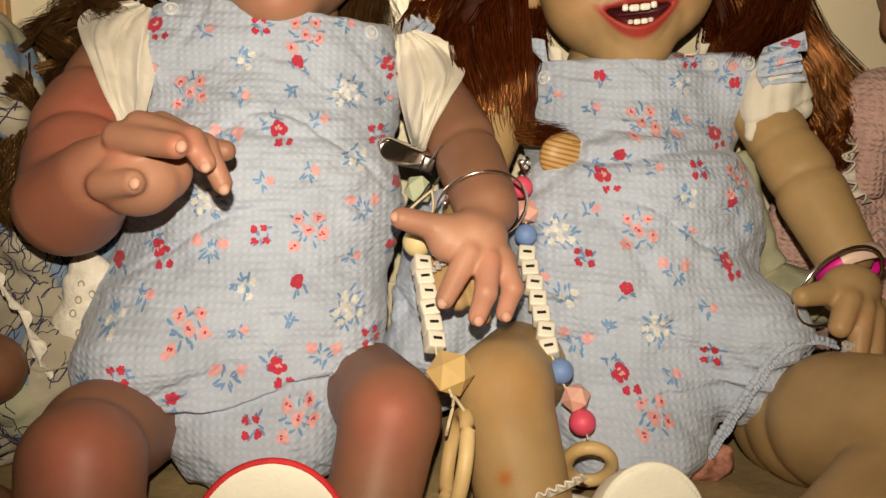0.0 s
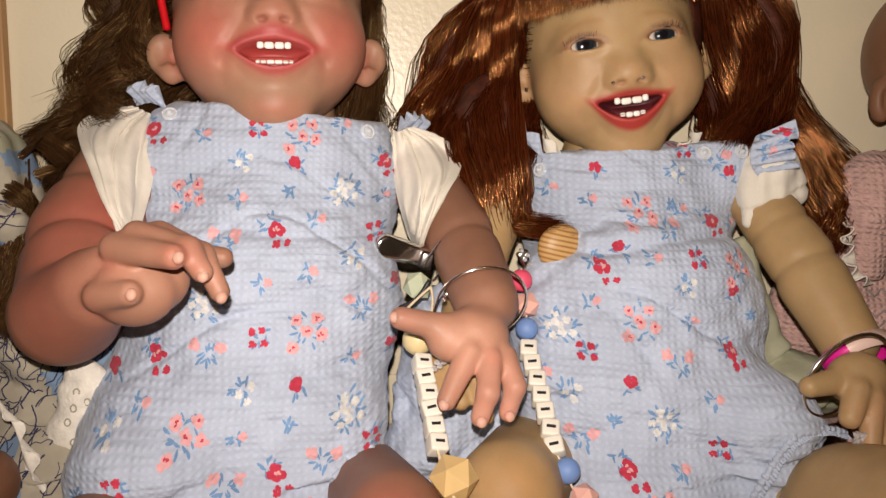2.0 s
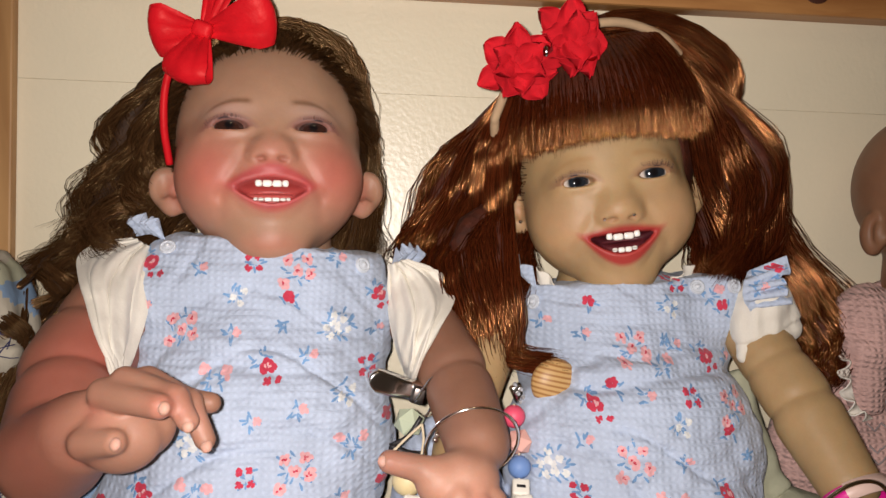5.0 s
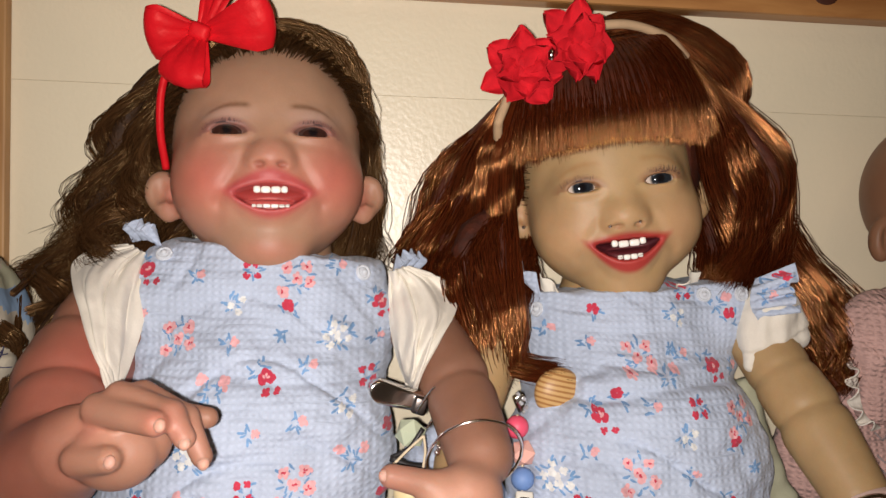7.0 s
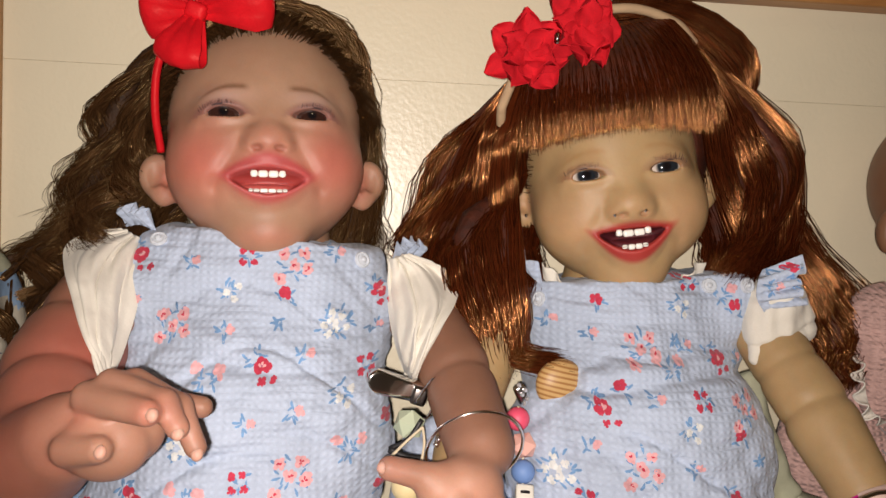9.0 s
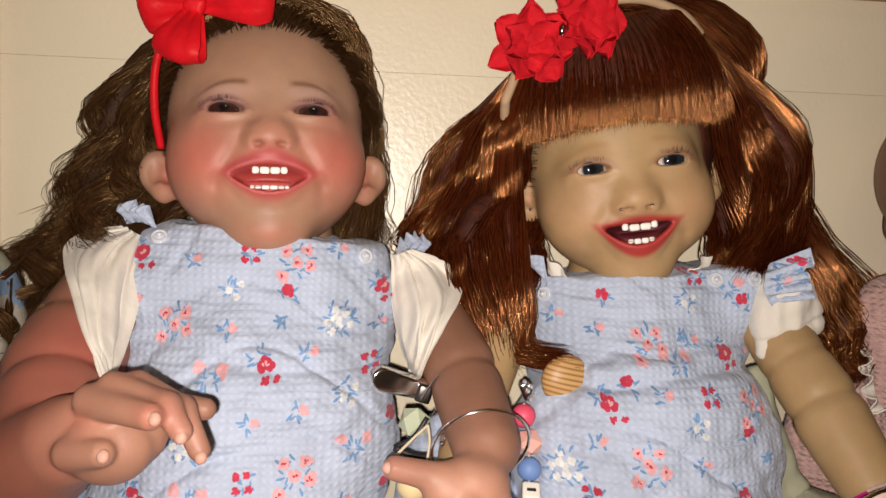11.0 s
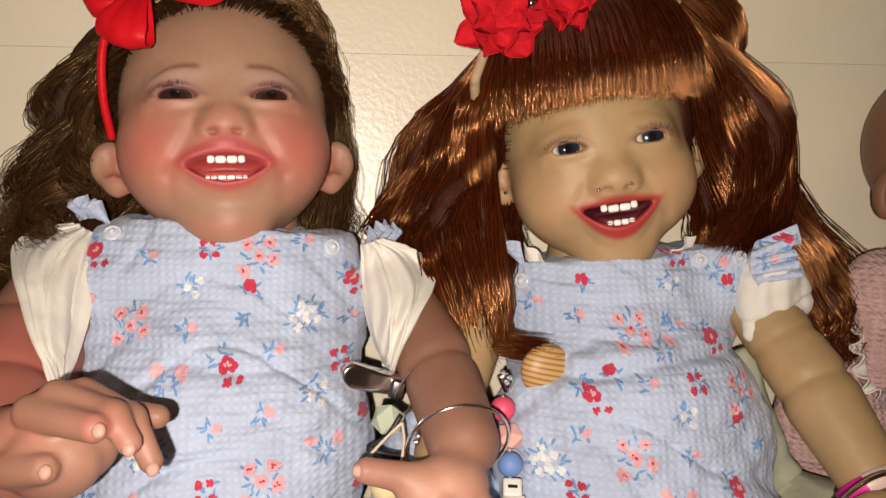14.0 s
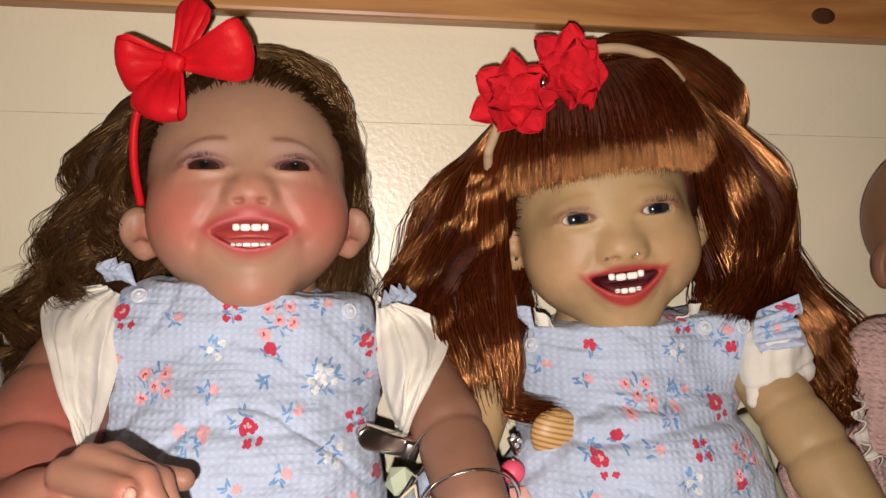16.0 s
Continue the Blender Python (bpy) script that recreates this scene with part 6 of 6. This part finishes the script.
# ---- shoes and sock ----
def shoe(centre, rx, rz, red, label):
    ob = thing("baby_shoe", label, "shoe", "soft baby shoes")
    m = pose(*centre, -14, 0, 0)
    def put(V):
        return V @ np.array(m)[:3, :3].T + np.array(m.translation)
    V, F = surface((-rx - 0.01, -0.02, -rz - 0.01), (rx + 0.01, 0.02, rz + 0.01), 0.0016, lambda P: np.maximum(distance(P, blob((0, 0, 0), (rx, 0.5, rz))), np.abs(P[..., 1]) - 0.003))
    link("sole", put(V), F, SOLE_WHITE, ob, "pale felt sole")
    V, F = surface((-rx - 0.01, -0.01, -rz - 0.01), (rx + 0.01, 0.06, rz + 0.01), 0.0026, lambda P: np.maximum(field(P, [blob((0, 0.012, -0.004), (rx * 0.94, 0.040, rz * 0.94))]), 0.004 - P[..., 1]))
    link("upper", put(V), F, SOLE_RED if red else SOLE_WHITE, ob)
    pts = curve_points([(rx * math.cos(a * math.pi / 12), -0.001, rz * math.sin(a * math.pi / 12)) for a in range(25)], 90)
    V, F = tubes(pts[None], np.full((1, 90), 0.0020 if red else 0.0016), 8)
    link("binding", put(V), F, SOLE_RED if red else SOLE_WHITE, ob, "stitched edge binding")


shoe((-0.0365, 0.352, 0.722), 0.0365, 0.040, True, "white felt baby shoe sole with red binding")
shoe((0.1510, 0.352, 0.722), 0.0290, 0.036, False, "plain cream felt baby shoe sole")
sock = thing("lace_sock", "white sock with a scalloped lace top", "sock")
ruffle("lace_edge", [(0.0998, 0.384, 0.7229), (0.1094, 0.381, 0.7297), (0.1194, 0.385, 0.7319), (0.1305, 0.396, 0.7296)], (-0.004, -0.004, 0.005), 6, 0.0014, LACE_WHITE, sock)
cloth("sock_leg", [cone_capsule((0.116, 0.396, 0.698), (0.142, 0.380, 0.698), 0.022, 0.022)], LACE_WHITE, sock, step=0.003)

# ---- clothes of the dolls at the edges, and loose cloth ----
patch = thing("patchwork_dress", "cream and blue patchwork dress with dark sketch prints", "dress")
skirt = cloth("skirt", [blob((-0.270, 0.600, 0.905), (0.058, 0.042, 0.075)), blob((-0.258, 0.590, 0.815), (0.080, 0.050, 0.075), 0.02), blob((-0.230, 0.535, 0.735), (0.088, 0.075, 0.045), 0.02), cone_capsule((-0.243, 0.575, 0.952), (-0.225, 0.565, 0.905), 0.018, 0.014, 0.01), blob((-0.198, 0.560, 0.805), (0.062, 0.040, 0.055), 0.02), blob((-0.185, 0.530, 0.735), (0.05, 0.05, 0.05), 0.02)],
              PATCH_CREAM, patch, crease=0.006, stretch=(30, 30, 34), step=0.003)
for m_ in (PATCH_BLUE, PATCH_MINT):
    skirt.data.materials.append(m_)
idx = []
for p in skirt.data.polygons:
    c = p.center
    u, v = math.floor((c.x * 0.9 + c.z * 0.4) / 0.022), math.floor((c.z * 0.9 - c.x * 0.4) / 0.027)
    idx.append((0, 1, 0, 2, 0, 1, 0)[(u * 3 + v * 5) % 7])
skirt.data.polygons.foreach_set("material_index", np.array(idx, dtype=np.int32))
at_d = front_of(skirt)
V, F = [], []
for i in range(620):
    x, z = rng.uniform(-0.285, -0.150), rng.uniform(0.705, 0.965)
    pts, a = [], rng.uniform(0, 6.3)
    for k in range(6):
        hit, nor = at_d(x, z)
        if hit is None:
            break
        pts.append(hit + nor * 0.0005)
        a += rng.normal(0, 0.6)
        x, z = x + 0.0032 * math.cos(a), z + 0.0032 * math.sin(a)
    if len(pts) == 6:
        tv, tf = tubes(np.array([pts]), np.full((1, 6), rng.uniform(0.00022, 0.00050)), 4)
        F += [tuple(int(q) + len(V) for q in f) for f in tf]
        V += list(tv)
tagged(link("sketch_print", V, F, PATCH_INK, patch, "dark blue sketch print"), kind="stuff")
ruffle("lace_trim", [(-0.238, 0.520, 0.835), (-0.215, 0.500, 0.815), (-0.195, 0.488, 0.790), (-0.188, 0.482, 0.765)], (0.010, -0.006, -0.010), 5, 0.004, LACE_WHITE, patch)
eyelet = thing("eyelet_frill", "white eyelet lace frill lying beside a romper", "lace frill")
cloth("frill", [blob((-0.163, 0.512, 0.797), (0.017, 0.009, 0.030)), blob((-0.168, 0.508, 0.780), (0.018, 0.008, 0.016), 0.01)], LACE_WHITE, eyelet, crease=0.002, stretch=(70, 50, 60), step=0.0018)
at_e = front_of(*[o for o in eyelet.children])
for i in range(9):
    x, z = -0.163 + 0.0105 * math.cos(i * 2.4) * (0.4 + i / 14), 0.792 + 0.019 * math.sin(i * 2.4) * (0.4 + i / 14)
    hit, nor = at_e(x, z)
    if hit is not None:
        part("eyelet", tube_bm(ring_keys(hit + nor * 0.0002, (0.0017, 0, 0), (0, 0, 0.0022), 8), 0.0005, 18, 5, True), PATCH_CREAM, eyelet)

smock = thing("smocked_dress", "dusty pink baby dress with smocking and white lace", "dress")
dress = cloth("dress_front", [blob((0.478, 0.648, 0.880), (0.084, 0.040, 0.085)), blob((0.474, 0.630, 0.800), (0.092, 0.050, 0.080), 0.02), blob((0.466, 0.57, 0.735), (0.10, 0.07, 0.045), 0.02), blob((0.392, 0.625, 0.810), (0.055, 0.035, 0.080), 0.02)], SMOCK_PINK, smock, crease=0.002, stretch=(70, 40, 30), step=0.003)
at_s = front_of(dress)
for z0 in (0.896, 0.876, 0.868, 0.848, 0.832, 0.824):
    pts = []
    for k in range(90):
        hit, nor = at_s(0.402 + 0.0016 * k, z0 + 0.0030 * (abs((k % 8) - 4) / 2 - 1))
        if hit is not None:
            pts.append(tuple(hit + nor * 0.0006))
    if len(pts) > 20:
        V, F = tubes(np.array([pts]), np.full((1, len(pts)), 0.0008), 5)
        link("smocking", V, F, SMOCK_THREAD, smock, "zigzag smocking stitches")
ruffle("lace_collar", [(0.425, 0.606, 0.958), (0.434, 0.596, 0.960), (0.450, 0.584, 0.960), (0.475, 0.580, 0.955)], (-0.004, -0.006, 0.010), 5, 0.005, LACE_WHITE, smock)
ruffle("lace_cuff", [(0.392, 0.600, 0.905), (0.384, 0.590, 0.888), (0.386, 0.584, 0.868), (0.398, 0.582, 0.858)], (-0.010, -0.006, 0.000), 4, 0.005, LACE_WHITE, smock, seed=1.0)
cloth("sleeve", [blob((0.412, 0.612, 0.925), (0.032, 0.026, 0.034)), cone_capsule((0.405, 0.602, 0.905), (0.400, 0.595, 0.870), 0.022, 0.014, 0.01)], SMOCK_PINK, smock, crease=0.002, step=0.003)
spare = thing("folded_cloth", "pale green floral cloth bunched behind a romper", "cloth")
cloth("fold", [cone_capsule((0.290, 0.590, 0.88), (0.306, 0.575, 0.815), 0.013, 0.016), blob((0.325, 0.56, 0.785), (0.04, 0.03, 0.025), 0.02)], PATCH_MINT, spare, crease=0.005, step=0.0024, stretch=(60, 40, 40))
gap_cloth = thing("folded_cloth", "pale blue cloth bunched between two rompers", "cloth")
cloth("fold", [cone_capsule((0.075, 0.575, 0.83), (0.055, 0.535, 0.745), 0.035, 0.035), blob((0.10, 0.56, 0.76), (0.04, 0.03, 0.06), 0.02)], CLOTH_BLUE, gap_cloth, crease=0.004, step=0.0026, stretch=(60, 40, 40))
loose = thing("folded_cloth", "dusty rose printed cloth tucked under a romper", "cloth")
cloth("fold", [cone_capsule((0.205, 0.475, 0.694), (0.245, 0.468, 0.702), 0.012, 0.010), blob((0.225, 0.485, 0.695), (0.03, 0.02, 0.015), 0.01)], FLORAL_PINK, loose, crease=0.004, step=0.002)
